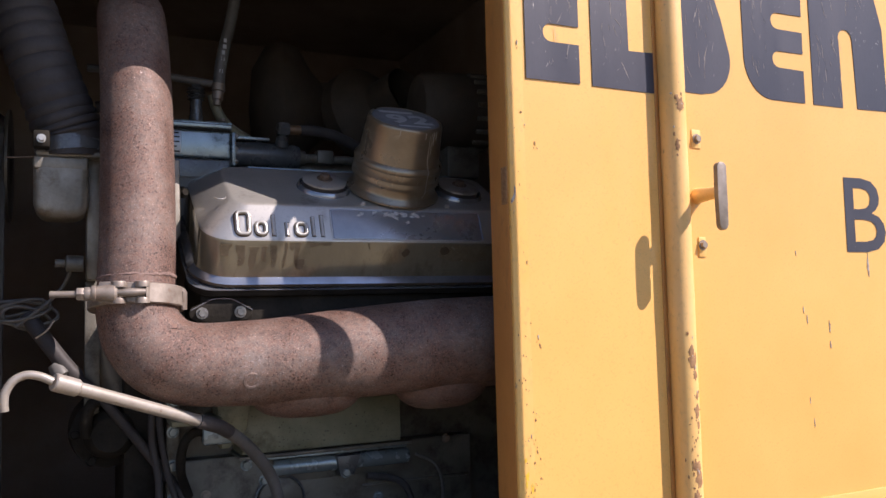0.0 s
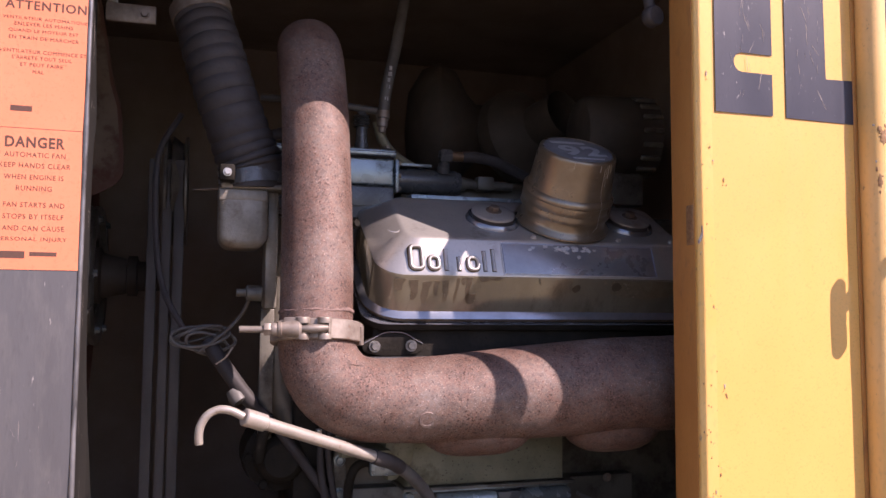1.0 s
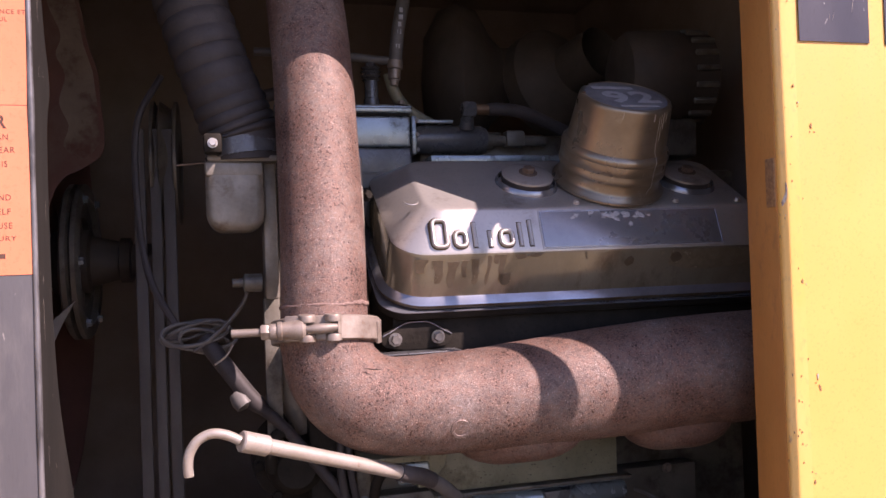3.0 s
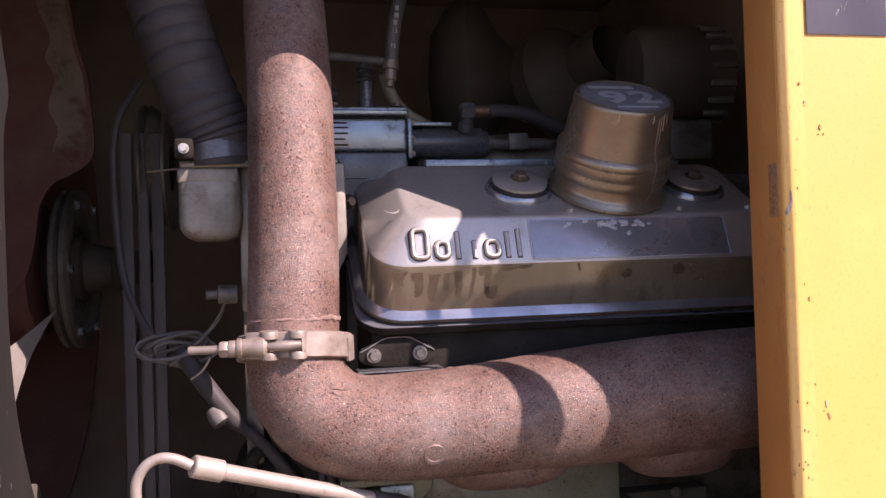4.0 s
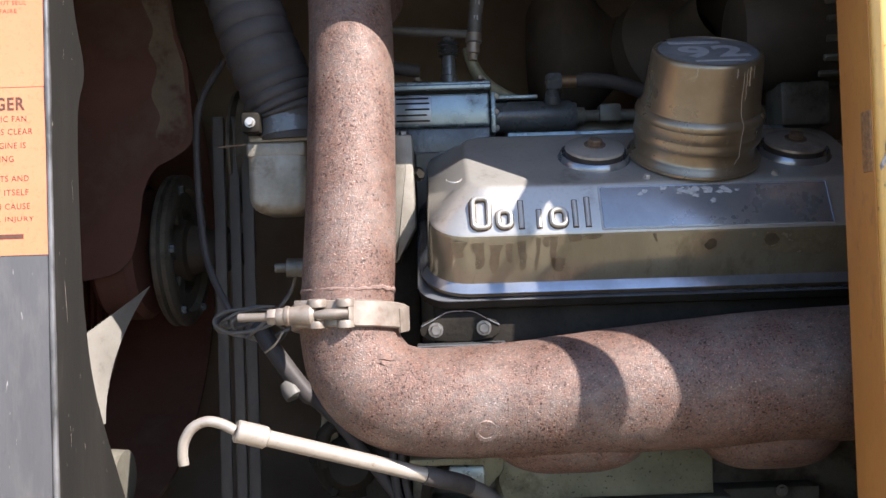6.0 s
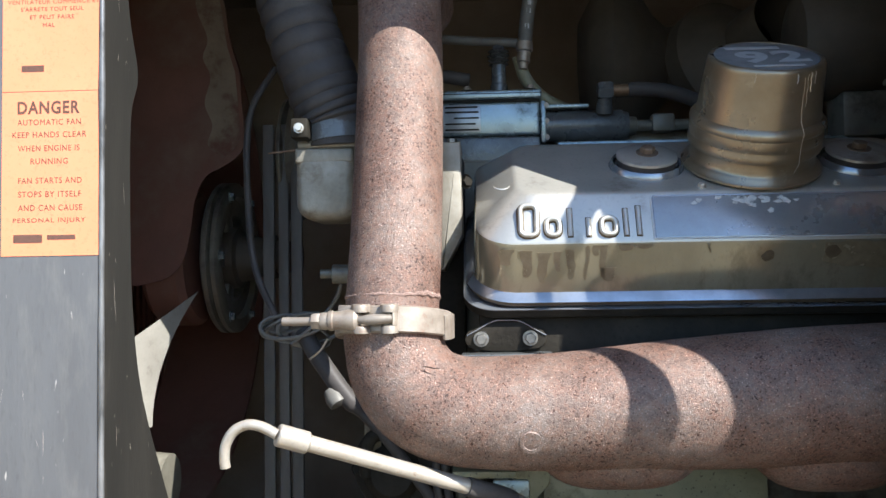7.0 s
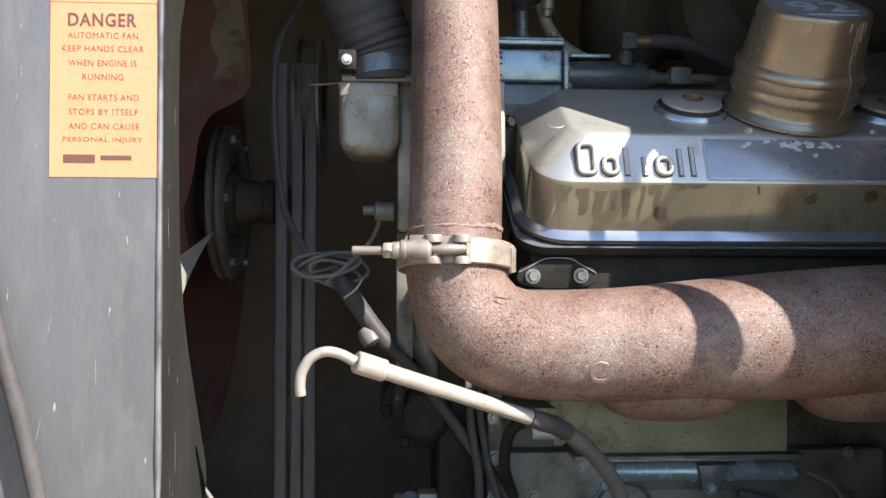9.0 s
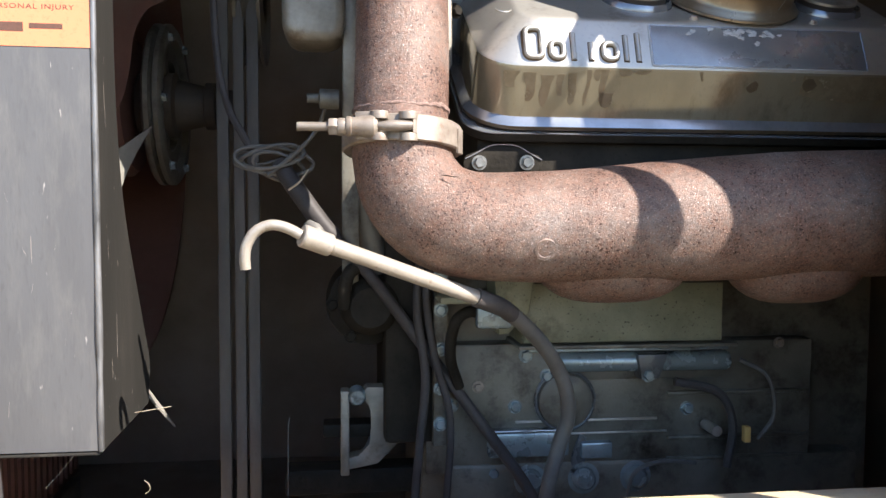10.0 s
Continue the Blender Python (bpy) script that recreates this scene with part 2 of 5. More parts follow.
PRINT = material("dark_print", ((0.10, 0.052, 0.038), (0.135, 0.066, 0.046)), 0.6, scale=200)
REDBROWN = material("red_oxide", ((0.205, 0.096, 0.068), (0.145, 0.070, 0.050)), 0.7, scale=5, bump=0.15, stain=(0.20, 0.125, 0.09),
                    stain_at=(0.50, 0.66), stain_scale=5)
PRIMER_PATCH = material("worn_primer", ((0.30, 0.245, 0.18), (0.20, 0.155, 0.11)), 0.75, scale=9, fine=120, bump=0.2, stain=(0.15, 0.07, 0.05), stain_at=(0.52, 0.64), stain_scale=9)
BLADE = material("fan_blade_paint", ((0.30, 0.285, 0.25), (0.22, 0.205, 0.18)), 0.55, metal=0.1, scale=10, bump=0.1,
                 stain=(0.12, 0.10, 0.08), stain_at=(0.58, 0.75), stain_scale=10)
BROWN_CAST = material("dark_brown_casting", ((0.095, 0.076, 0.056), (0.060, 0.048, 0.037)), 0.7, metal=0.1, scale=8, bump=0.15)
# brown is lightened to stand in for haze over the dark bay
DARK = material("haze_lifted_sheet", ((0.34, 0.285, 0.225), (0.24, 0.20, 0.155)), 0.75, scale=4, bump=0.1)
BRASS = material("brass_fitting", ((0.24, 0.15, 0.085), (0.16, 0.10, 0.06)), 0.45, metal=0.5, scale=60)
GRAVEL = material("dry_ground", ((0.125, 0.108, 0.080), (0.092, 0.080, 0.060)), 0.9, scale=1.5, fine=60, bump=0.8,
                  stain=(0.24, 0.20, 0.12), stain_at=(0.45, 0.7), stain_scale=0.8)


# ---- mesh tools ----
def thing(name, label, category, base=(0, 0, 0), group="", kind=""):
    ob = new(name)
    ob.location = base
    ob.empty_display_size = 0.05
    return tagged(ob, label, category, group, kind)


def mesh_of(name, bm, mat, smooth=40):
    bmesh.ops.recalc_face_normals(bm, faces=bm.faces)
    me = bpy.data.meshes.new(name)
    for f in bm.faces:
        f.smooth = True
    for e in bm.edges:
        if len(e.link_faces) == 2 and e.calc_face_angle(0) > radians(smooth):
            e.smooth = False
    bm.to_mesh(me)
    bm.free()
    me.materials.append(mat)
    return me


def under(ob, parent):
    ob.parent = parent
    if parent.type == "EMPTY":
        ob.matrix_parent_inverse = Matrix.Translation(-parent.location)
    return ob


def part(name, bm, mat, parent, label="", smooth=40):
    ob = under(new(name, mesh_of(name, bm, mat, smooth)), parent)
    return tagged(ob, label) if label else ob


def piece(name, me, m, parent, label=""):
    """A part on shared mesh data, at the pose m."""
    ob = under(new(name, me), parent)
    ob.matrix_basis = m
    return tagged(ob, label) if label else ob


def basis(origin, z_axis, x_hint=(1, 0, 0)):
    z = Vector(z_axis).normalized()
    x = Vector(x_hint)
    x = (x - z * x.dot(z))
    if x.length < 1e-4:
        x = Vector((0, 1, 0)) - z * z.y
    x.normalize()
    y = z.cross(x)
    m = Matrix((x, y, z)).transposed().to_4x4()
    m.translation = Vector(origin)
    return m


def box(lo, hi, bevel=0.003, seg=2, bm=None, m=None):
    bm = bm or bmesh.new()
    lo, hi = Vector(lo), Vector(hi)
    made = bmesh.ops.create_cube(bm, size=1.0)["verts"]
    for v in made:
        v.co = Vector([lo[i] + (v.co[i] + 0.5) * (hi[i] - lo[i]) for i in range(3)])
    if bevel:
        edges = list({e for v in made for e in v.link_edges})
        got = bmesh.ops.bevel(bm, geom=edges, offset=bevel, segments=seg, profile=0.5, affect="EDGES")
        made = list({v for f in got["faces"] for v in f.verts} | {v for v in made if v.is_valid})
    if m is not None:
        bmesh.ops.transform(bm, matrix=m, verts=made)
    return bm


def lathe(profile, m=None, seg=40, bm=None, closed=False):
    """Turn (radius, height) pairs round z, then place by m."""
    bm = bm or bmesh.new()
    m = m or Matrix()
    rings = []
    for r, h in profile:
        if r < 1e-6:
            rings.append([bm.verts.new(m @ Vector((0, 0, h)))])
        else:
            rings.append([bm.verts.new(m @ Vector((r * math.cos(2 * math.pi * i / seg), r * math.sin(2 * math.pi * i / seg), h))) for i in range(seg)])
    pairs = list(zip(rings, rings[1:] + (rings[:1] if closed else [])))
    for a, b in (pairs if closed else pairs[: len(rings) - 1]):
        for i in range(seg):
            j = (i + 1) % seg
            loop = [a[i % len(a)], a[j % len(a)], b[j % len(b)], b[i % len(b)]]
            face = []
            for v in loop:
                if v not in face:
                    face.append(v)
            if len(face) > 2:
                bm.faces.new(face)
    return bm


def smooth_line(points, steps=6):
    """Catmull-Rom through rows of equal length."""
    pts = [Vector(p) for p in points]
    pts = [2 * pts[0] - pts[1]] + pts + [2 * pts[-1] - pts[-2]]
    out = []
    for a, b, c, d in zip(pts, pts[1:], pts[2:], pts[3:]):
        for i in range(steps):
            t = i / steps
            out.append(0.5 * ((2 * b) + (c - a) * t + (2 * a - 5 * b + 4 * c - d) * t * t + (3 * b - a - 3 * c + d) * t ** 3))
    return out + [pts[-2]]


def tube(points, radius, seg=12, caps=True, bm=None, rough=0.0):
    """Sweep a circle along points; radius is one number or one a point."""
    bm = bm or bmesh.new()
    pts = [Vector(p) for p in points]
    radii = list(radius) if isinstance(radius, (list, tuple)) else [radius] * len(pts)
    tang = [(pts[min(i + 1, len(pts) - 1)] - pts[max(i - 1, 0)]).normalized() for i in range(len(pts))]
    side = tang[0].orthogonal().normalized()
    rings = []
    for p, t, r in zip(pts, tang, radii):
        side = (side - t * side.dot(t)).normalized()
        up = t.cross(side)
        ring = []
        for i in range(seg):
            a = 2 * math.pi * i / seg
            d = side * math.cos(a) + up * math.sin(a)
            q = p + d * r
            if rough:
                q += d * rough * noise.noise(q * 18)
            ring.append(bm.verts.new(q))
        rings.append(ring)
    for a, b in zip(rings, rings[1:]):
        for i in range(seg):
            bm.faces.new((a[i], a[(i + 1) % seg], b[(i + 1) % seg], b[i]))
    if caps:
        bm.faces.new(rings[0])
        bm.faces.new(rings[-1])
    return bm


def prism(outline, m, depth, bevel=0.0, bm=None):
    """A flat outline in (u, v) set by m and thickened by depth along its local z."""
    bm = bm or bmesh.new()
    low = [bm.verts.new(m @ Vector((u, v, 0))) for u, v in outline]
    top = [bm.verts.new(m @ Vector((u, v, depth))) for u, v in outline]
    bm.faces.new(low)
    lid = bm.faces.new(top)
    n = len(outline)
    for i in range(n):
        bm.faces.new((low[i], low[(i + 1) % n], top[(i + 1) % n], top[i]))
    if bevel:
        bmesh.ops.bevel(bm, geom=list(lid.edges), offset=bevel, segments=2, profile=0.5, affect="EDGES")
    return bm


def arc(cx, cy, r, a0, a1, n=8):
    return [(cx + r * math.cos(radians(a0 + (a1 - a0) * i / n)), cy + r * math.sin(radians(a0 + (a1 - a0) * i / n))) for i in range(n + 1)]


def rounded(u0, v0, u1, v1, r, n=6):
    return arc(u1 - r, v1 - r, r, 0, 90, n) + arc(u0 + r, v1 - r, r, 90, 180, n) + arc(u0 + r, v0 + r, r, 180, 270, n) + arc(u1 - r, v0 + r, r, 270, 360, n)


def cushion(u0, v0, u1, v1, r, m, depth, soft):
    """A rounded block whose front edge is softened all round."""
    bm = bmesh.new()
    levels = [(0.0, 0.0)] + [(depth - soft + soft * math.sin(radians(a)), soft * (1 - math.cos(radians(a)))) for a in range(0, 91, 18)]
    rings = [[bm.verts.new(m @ Vector((u, v, d))) for u, v in rounded(u0 + i, v0 + i, u1 - i, v1 - i, r - 0.8 * i)] for d, i in levels]
    for a, b in zip(rings, rings[1:]):
        for k in range(len(a)):
            bm.faces.new((a[k], a[(k + 1) % len(a)], b[(k + 1) % len(a)], b[k]))
    bm.faces.new(rings[0])
    bm.faces.new(rings[-1])
    return bm


def hexbolt(name, r, h, mat, washer=0.0):
    """Bolt head standing on z = 0."""
    bm = bmesh.new()
    z0 = 0.0
    if washer:
        lathe([(0, 0), (washer, 0), (washer, 0.0015), (0, 0.0015)], bm=bm, seg=18)
        z0 = 0.0015
    lathe([(0, z0), (r, z0), (r, z0 + 0.8 * h), (0.86 * r, z0 + h), (0, z0 + h)], bm=bm, seg=6)
    return mesh_of(name, bm, mat, 25)


BOLT_BIG = hexbolt("bolt", 0.0088, 0.0085, BOLTMETAL, 0.0118)
BOLT_MID = hexbolt("bolt", 0.008, 0.007, STEEL, 0.011)
BOLT_DARK = hexbolt("bolt", 0.0095, 0.009, BLUEGREY, 0.013)
BOLT_BLACK = hexbolt("bolt", 0.0095, 0.009, HEAD, 0.013)
SCREW = hexbolt("screw", 0.005, 0.004, CLEAN, 0.0065)
FRONT = Matrix(((1, 0, 0), (0, 0, -1), (0, 1, 0))).to_4x4()      # local z looks out of the bay, to -y


def facing(x, y, z, turn=0.0):
    return Matrix.Translation((x, y, z)) @ FRONT @ pose(0, 0, 0, 0, 0, turn)


def lettering(text, width, centre, parent, mat, name="lettering", height=None, bold=0.0, extrude=0.0003, m=None):
    """Words in the built-in font, as a mesh scaled to a width and set facing -y round a centre."""
    cu = bpy.data.curves.new("words", "FONT")
    cu.body, cu.align_x, cu.align_y = text, "CENTER", "CENTER"
    cu.extrude, cu.offset, cu.resolution_u, cu.space_character = 0.0, bold, 3, 1.12
    ob = bpy.data.objects.new("words", cu)
    me = bpy.data.meshes.new_from_object(ob)
    bpy.data.objects.remove(ob)
    co = np.array([v.co for v in me.vertices])
    lo, hi = co.min(0), co.max(0)
    s = width / (hi[0] - lo[0])
    sy = s if height is None else height / (hi[1] - lo[1])
    mid = (lo + hi) / 2
    place = (m or facing(*centre)) @ Matrix.Diagonal((s, sy, 1, 1)) @ Matrix.Translation((-mid[0], -mid[1], extrude))
    me.transform(place)
    me.materials.append(mat)
    return under(new(name, me), parent)


# ---- setting: ground, machine housing ----
bm = bmesh.new()
bmesh.ops.create_grid(bm, x_segments=60, y_segments=60, size=1.0)
for v in bm.verts:
    v.co = Vector((v.co.x * abs(v.co.x) * 900, v.co.y * abs(v.co.y) * 900, 0.0))
    v.co.z = 0.015 * noise.noise(v.co * 0.9)
ground = new("ground", mesh_of("ground", bm, GRAVEL))
tagged(ground, "dry trodden ground with sparse grass beside the machine", "ground", kind="structure")

YD = 1.385            # outer face of the near access door
XE = 0.79             # free edge of the near door
housing = thing("machine_housing", "yellow painted steel engine housing with an open bay", "machine body", (0.4, 1.45, 0.0))
part("sill", box((-0.78, 1.395, 0.95), (2.6, 1.475, 1.098), 0.008, 3), YELLOW, housing, "yellow sill of the open bay")
part("sill_tread", box((-0.775, 1.402, 1.0985), (2.59, 1.468, 1.1015), 0.001), TREAD, housing, "worn pale tread of the sill")
part("lower_skirt", box((-2.4, 1.40, 0.0), (2.9, 1.46, 0.948), 0.004), YELLOW, housing)
part("header", box((-0.78, 1.40, 2.427), (2.6, 1.475, 2.75), 0.006), YELLOW, housing)
part("roof", box((-2.4, 1.40, 2.752), (2.9, 3.3, 2.80), 0.006), YELLOW, housing)
part("jamb", box((-2.4, 1.40, 0.95), (-0.782, 1.47, 2.75), 0.006), YELLOW, housing)
part("rear_wall", box((-2.4, 3.20, 0.0), (2.9, 3.26, 2.75), 0.0), DARK, housing, "inner wall in a brown lightened for haze")
part("end_wall", box((-2.46, 1.40, 0.0), (-2.402, 3.26, 2.75), 0.0), DARK, housing)
part("end_wall", box((2.902, 1.40, 0.0), (2.96, 3.26, 2.75), 0.0), DARK, housing)
for x0, x1 in ((-2.468, -2.461), (2.961, 2.968)):
    part("outer_skin", box((x0, 1.40, 0.0), (x1, 3.27, 2.75), 0.001), YELLOW, housing)
part("outer_skin", box((-2.46, 3.262, 0.0), (2.96, 3.268, 2.75), 0.001), YELLOW, housing)
part("bay_floor", box((-2.4, 1.48, 0.58), (2.9, 3.198, 0.62), 0.0), DARK, housing)
part("bay_ceiling", box((-2.4, 1.48, 2.60), (2.9, 3.198, 2.64), 0.0), DARK, housing)
part("partition", box((1.30, 1.48, 0.62), (1.34, 3.198, 2.60), 0.0), DARK, housing)
# ---- near access door: panel with a rounded edge, return flange, dark decal shapes ----
door = thing("access_door", "yellow steel side door with dark decal shapes, chipped along its edge", "door", (0.97, 1.40, 1.0), "side doors")


def fold_sheet(x0, x1, y, z0, z1, back, r=0.010, thick=0.003, fold=True):
    """A sheet from x0 to x1 whose edge at x0 turns back through a small radius."""
    line = [(x1, y)] + [(x0 + r - r * math.sin(radians(a)), y + r - r * math.cos(radians(a))) for a in range(0, 91, 15)] + [(x0, back)]
    inner = [(x1, y + thick)] + [(x0 + r - (r - thick) * math.sin(radians(a)), y + r - (r - thick) * math.cos(radians(a))) for a in range(0, 91, 15)] + [(x0 + thick, back)]
    if not fold:
        line, inner = [(x1, y), (x0, y)], [(x1, y + thick), (x0, y + thick)]
    b = bmesh.new()
    n = 40
    rows = []
    for k in range(n + 1):
        z = z0 + (z1 - z0) * k / n
        rows.append([b.verts.new((x, yy + 0.0012 * noise.noise(Vector((x * 3, 0, z * 3))), z)) for x, yy in line + inner[::-1]])
    m = len(rows[0])
    for lo, hi in zip(rows, rows[1:]):
        for i in range(m):
            b.faces.new((lo[i], lo[(i + 1) % m], hi[(i + 1) % m], hi[i]))
    b.faces.new(rows[0])
    b.faces.new(rows[-1])
    return b


part("panel", fold_sheet(XE + 0.036, 1.168, YD, 0.985, 2.56, 1.462, fold=False), YELLOW, door)
part("folded_edge", fold_sheet(XE, XE + 0.036, YD, 0.985, 2.56, 1.462, 0.004), EDGE_PAINT, door, "pale rubbed band along the folded edge")
part("flange_face", box((XE - 0.0022, 1.391, 0.99), (XE - 0.0002, 1.4615, 2.426), 0.0004), SHADED_ORANGE, door, "folded flange with its shade painted orange-brown")
# raised brown block stands in for the slot's shadow
part("notch_shade", box((XE - 0.0042, 1.3925, 1.742), (XE + 0.002, 1.413, 1.815), 0.001), CHIP, door, "small brown block for the shaded slot in the flange")
part("rivet", lathe([(0, -0.002), (0.006, -0.002), (0.006, 0.0005), (0.003, 0.002), (0, 0.002)], basis((XE, 1.454, 1.424), (-1, 0, 0)), 14), RUBBER, door)


def chip(parent, x, z, w, h, y=YD, mat=PRIMER, seed=0):
    rng = random.Random(seed)
    pts = []
    for i in range(13):
        a = 2 * math.pi * i / 13
        k = rng.uniform(0.35, 1.0)
        pts.append((w * k * math.cos(a), h * k * math.sin(a)))
    return part("paint_chip", prism(pts, facing(x, y, z), 0.0012), mat, parent)


rng = random.Random(8)
SPOTS = [(0.842, 1.487), (0.846, 1.468), (0.848, 1.862), (0.822, 1.63), (0.820, 1.30), (0.832, 1.27), (0.838, 1.22), (0.824, 1.20), (0.815, 2.06), (0.826, 1.25), (0.818, 1.18), (0.830, 1.33)]
for i, (x, z) in enumerate(SPOTS):
    for k in range(3):
        big = 1.0 if k == 0 else rng.uniform(0.25, 0.6)
        chip(door, x + (0 if k == 0 else rng.gauss(0, 0.005)), z + (0 if k == 0 else rng.gauss(0, 0.012)), big * rng.uniform(0.0016, 0.0026), big * rng.uniform(0.003, 0.006), mat=PRIMER if (i + k) % 4 == 0 else CHIP, seed=10 * i + k)

rng = random.Random(31)
for i in range(60):
    lo, hi = rng.choice([(1.06, 1.20), (1.06, 1.22), (1.10, 1.30), (1.30, 1.52), (1.70, 1.95)])
    x, z, big = XE + 0.006 + 0.034 * rng.random(), rng.uniform(lo, hi), rng.choice([0.5, 0.7, 1.0, 1.5])
    chip(door, x, z, big * rng.uniform(0.0008, 0.0016), big * rng.uniform(0.0012, 0.0030), mat=rng.choice([CHIP, CHIP, CHIP, PRIMER]), seed=300 + i)
for i in range(16):
    chip(door, XE + 0.010 + 0.022 * rng.random(), rng.uniform(1.02, 1.26), rng.uniform(0.003, 0.006), rng.uniform(0.006, 0.018), y=YD + 0.0006 - 0.00003 * i, mat=FRESH, seed=500 + i)
hook = [(p.x, p.y) for p in smooth_line([(0.792, 1.742, 0), (0.797, 1.748, 0), (0.8005, 1.757, 0), (0.8015, 1.766, 0), (0.800, 1.777, 0), (0.7985, 1.771, 0), (0.7985, 1.763, 0), (0.795, 1.755, 0), (0.791, 1.748, 0)], 3)]
part("paint_chip", prism(hook, facing(0, YD, 0), 0.0014), PRIMER, door, "hooked chip down to grey primer")

DEC = 0.0012


def decal(name, outline, y, parent):
    return part(name, prism(outline, facing(0, y, 0), DEC), DECAL, parent)


def slotted(x0, x1, z0, z1, slots, depth, r):
    """A block with round-ended slots let in from its far side."""
    pts = [(x0, z1), (x0, z0), (x1, z0)]
    for zc in slots:
        pts += [(x1, zc - r)] + [(x1 - depth - r * math.cos(radians(a)) + r, zc + r * math.sin(radians(a))) for a in range(-90, 91, 22)] + [(x1, zc + r)]
    return pts + [(x1, z1)]


decal("decal_block", slotted(0.833, 0.959, 1.990, 2.36, [2.088], 0.085, 0.0185), YD - 0.0008, door)
decal("decal_block", [(0.989, 1.989), (1.146, 1.987), (1.146, 2.074), (1.083, 2.072), (1.080, 2.36), (0.989, 2.36)], YD - 0.0008, door)

# dark strip laid on the panel stands in for the shaded gap
part("door_gap_strip", box((1.146, YD - 0.0022, 0.99), (1.156, YD + 0.001, 2.43), 0.0006), SHADED_ORANGE, door, "dark orange strip painted in for the shaded door gap")
strut = thing("door_strut", "dark gas strut with a round end beside the door edge", "strut", (0.77, 1.5, 2.2))
part("rod", tube([(0.768, 1.495, 2.205), (0.74, 1.50, 2.40), (0.73, 1.50, 2.60)], 0.011, 12), RUBBER, strut)
part("end_eye", lathe([(0, -0.012), (0.018, -0.012), (0.021, -0.008), (0.021, 0.008), (0.018, 0.012), (0, 0.012)], basis((0.770, 1.492, 2.200), (0.2, -1, 0)), 20), RUBBER, strut)

# ---- far access door: hemmed tube edge, latch plate, T handle ----
Y2 = 1.368


def far(pts):
    return [(0.027 + (u - 0.027) * 1.0107, 1.548 + (v - 1.548) * 1.0107) for u, v in pts]


door2 = thing("access_door", "yellow steel side door with dark decal shapes, chipped tube edge and latch", "door", (1.8, 1.38, 1.0), "side doors")
part("panel", fold_sheet(1.185, 2.55, Y2, 0.985, 2.56, 1.40, 0.006), YELLOW, door2)
part("lower_rail", box((1.20, Y2 - 0.004, 0.99), (2.54, Y2 + 0.001, 1.104), 0.003), YELLOW, door2)
edge_tube = part("edge_tube", tube([(1.182, Y2 + 0.004, 0.985 + i * 0.0485) for i in range(33)], 0.028, 24, rough=0.0008), YELLOW_WORN, door2, "rounded tube edge with rubbed paint")


def tube_patch(z, turn, w, h, seed, mat):
    """A ragged patch of lost paint lying on the round edge tube."""
    r = random.Random(seed)
    ragged = [r.uniform(0.55, 1.0) for _ in range(22)]
    b = bmesh.new()
    rings = []
    for f in (0.0, 0.35, 0.7, 1.0):
        ring = []
        for i in range(22):
            k = f * (ragged[i] if f == 1.0 else 0.75)
            a = turn + k * w / 0.028 * math.cos(2 * math.pi * i / 22)
            rad = 0.0287 if f < 1 else 0.0281
            ring.append(b.verts.new((1.182 + rad * math.sin(a), Y2 + 0.004 - rad * math.cos(a), z + k * h * math.sin(2 * math.pi * i / 22))))
            if f == 0.0:
                break
        rings.append(ring)
    for i in range(22):
        b.faces.new((rings[0][0], rings[1][i], rings[1][(i + 1) % 22]))
        for lo, hi in zip(rings[1:], rings[2:]):
            b.faces.new((lo[i], hi[i], hi[(i + 1) % 22], lo[(i + 1) % 22]))
    return part("paint_chip", b, mat, edge_tube)


rng = random.Random(4)
for i, (z, turn, w, h) in enumerate(((1.958, -0.05, 0.013, 0.018), (1.972, -0.35, 0.006, 0.008), (1.872, -0.45, 0.007, 0.016), (1.445, -0.05, 0.009, 0.016), (1.425, 0.05, 0.013, 0.022), (1.398, 0.20, 0.008, 0.014),
                                     (1.355, 0.30, 0.005, 0.010), (1.325, 0.25, 0.009, 0.020), (1.295, 0.32, 0.006, 0.012), (1.215, 0.0, 0.014, 0.014), (1.19, 0.15, 0.012, 0.024), (1.15, -0.10, 0.010, 0.018), (1.12, 0.2, 0.010, 0.014))):
    tube_patch(z, turn, w, h, 40 + i, CHIP)
    for k in range(4):
        tube_patch(z + rng.gauss(0, 1.3 * h), turn + rng.gauss(0, 0.25), rng.uniform(0.0012, 0.0035), rng.uniform(0.002, 0.006), 80 + 5 * i + k, CHIP if k else SCRATCH)
for i in range(26):
    tube_patch(rng.uniform(1.05, 1.34), rng.gauss(0, 0.3), rng.uniform(0.001, 0.003), rng.uniform(0.0015, 0.005), 200 + i, CHIP)
decal("decal_block", far([(1.200, 1.988), (1.247, 1.987)] + [(1.262 + 0.070 * math.sin(radians(a)), 2.068 - 0.078 * math.cos(radians(a))) for a in range(0, 101, 10)]
                         + [(1.31, 2.16), (1.295, 2.20), (1.283, 2.36), (1.203, 2.36)]), Y2 - 0.0008, door2)
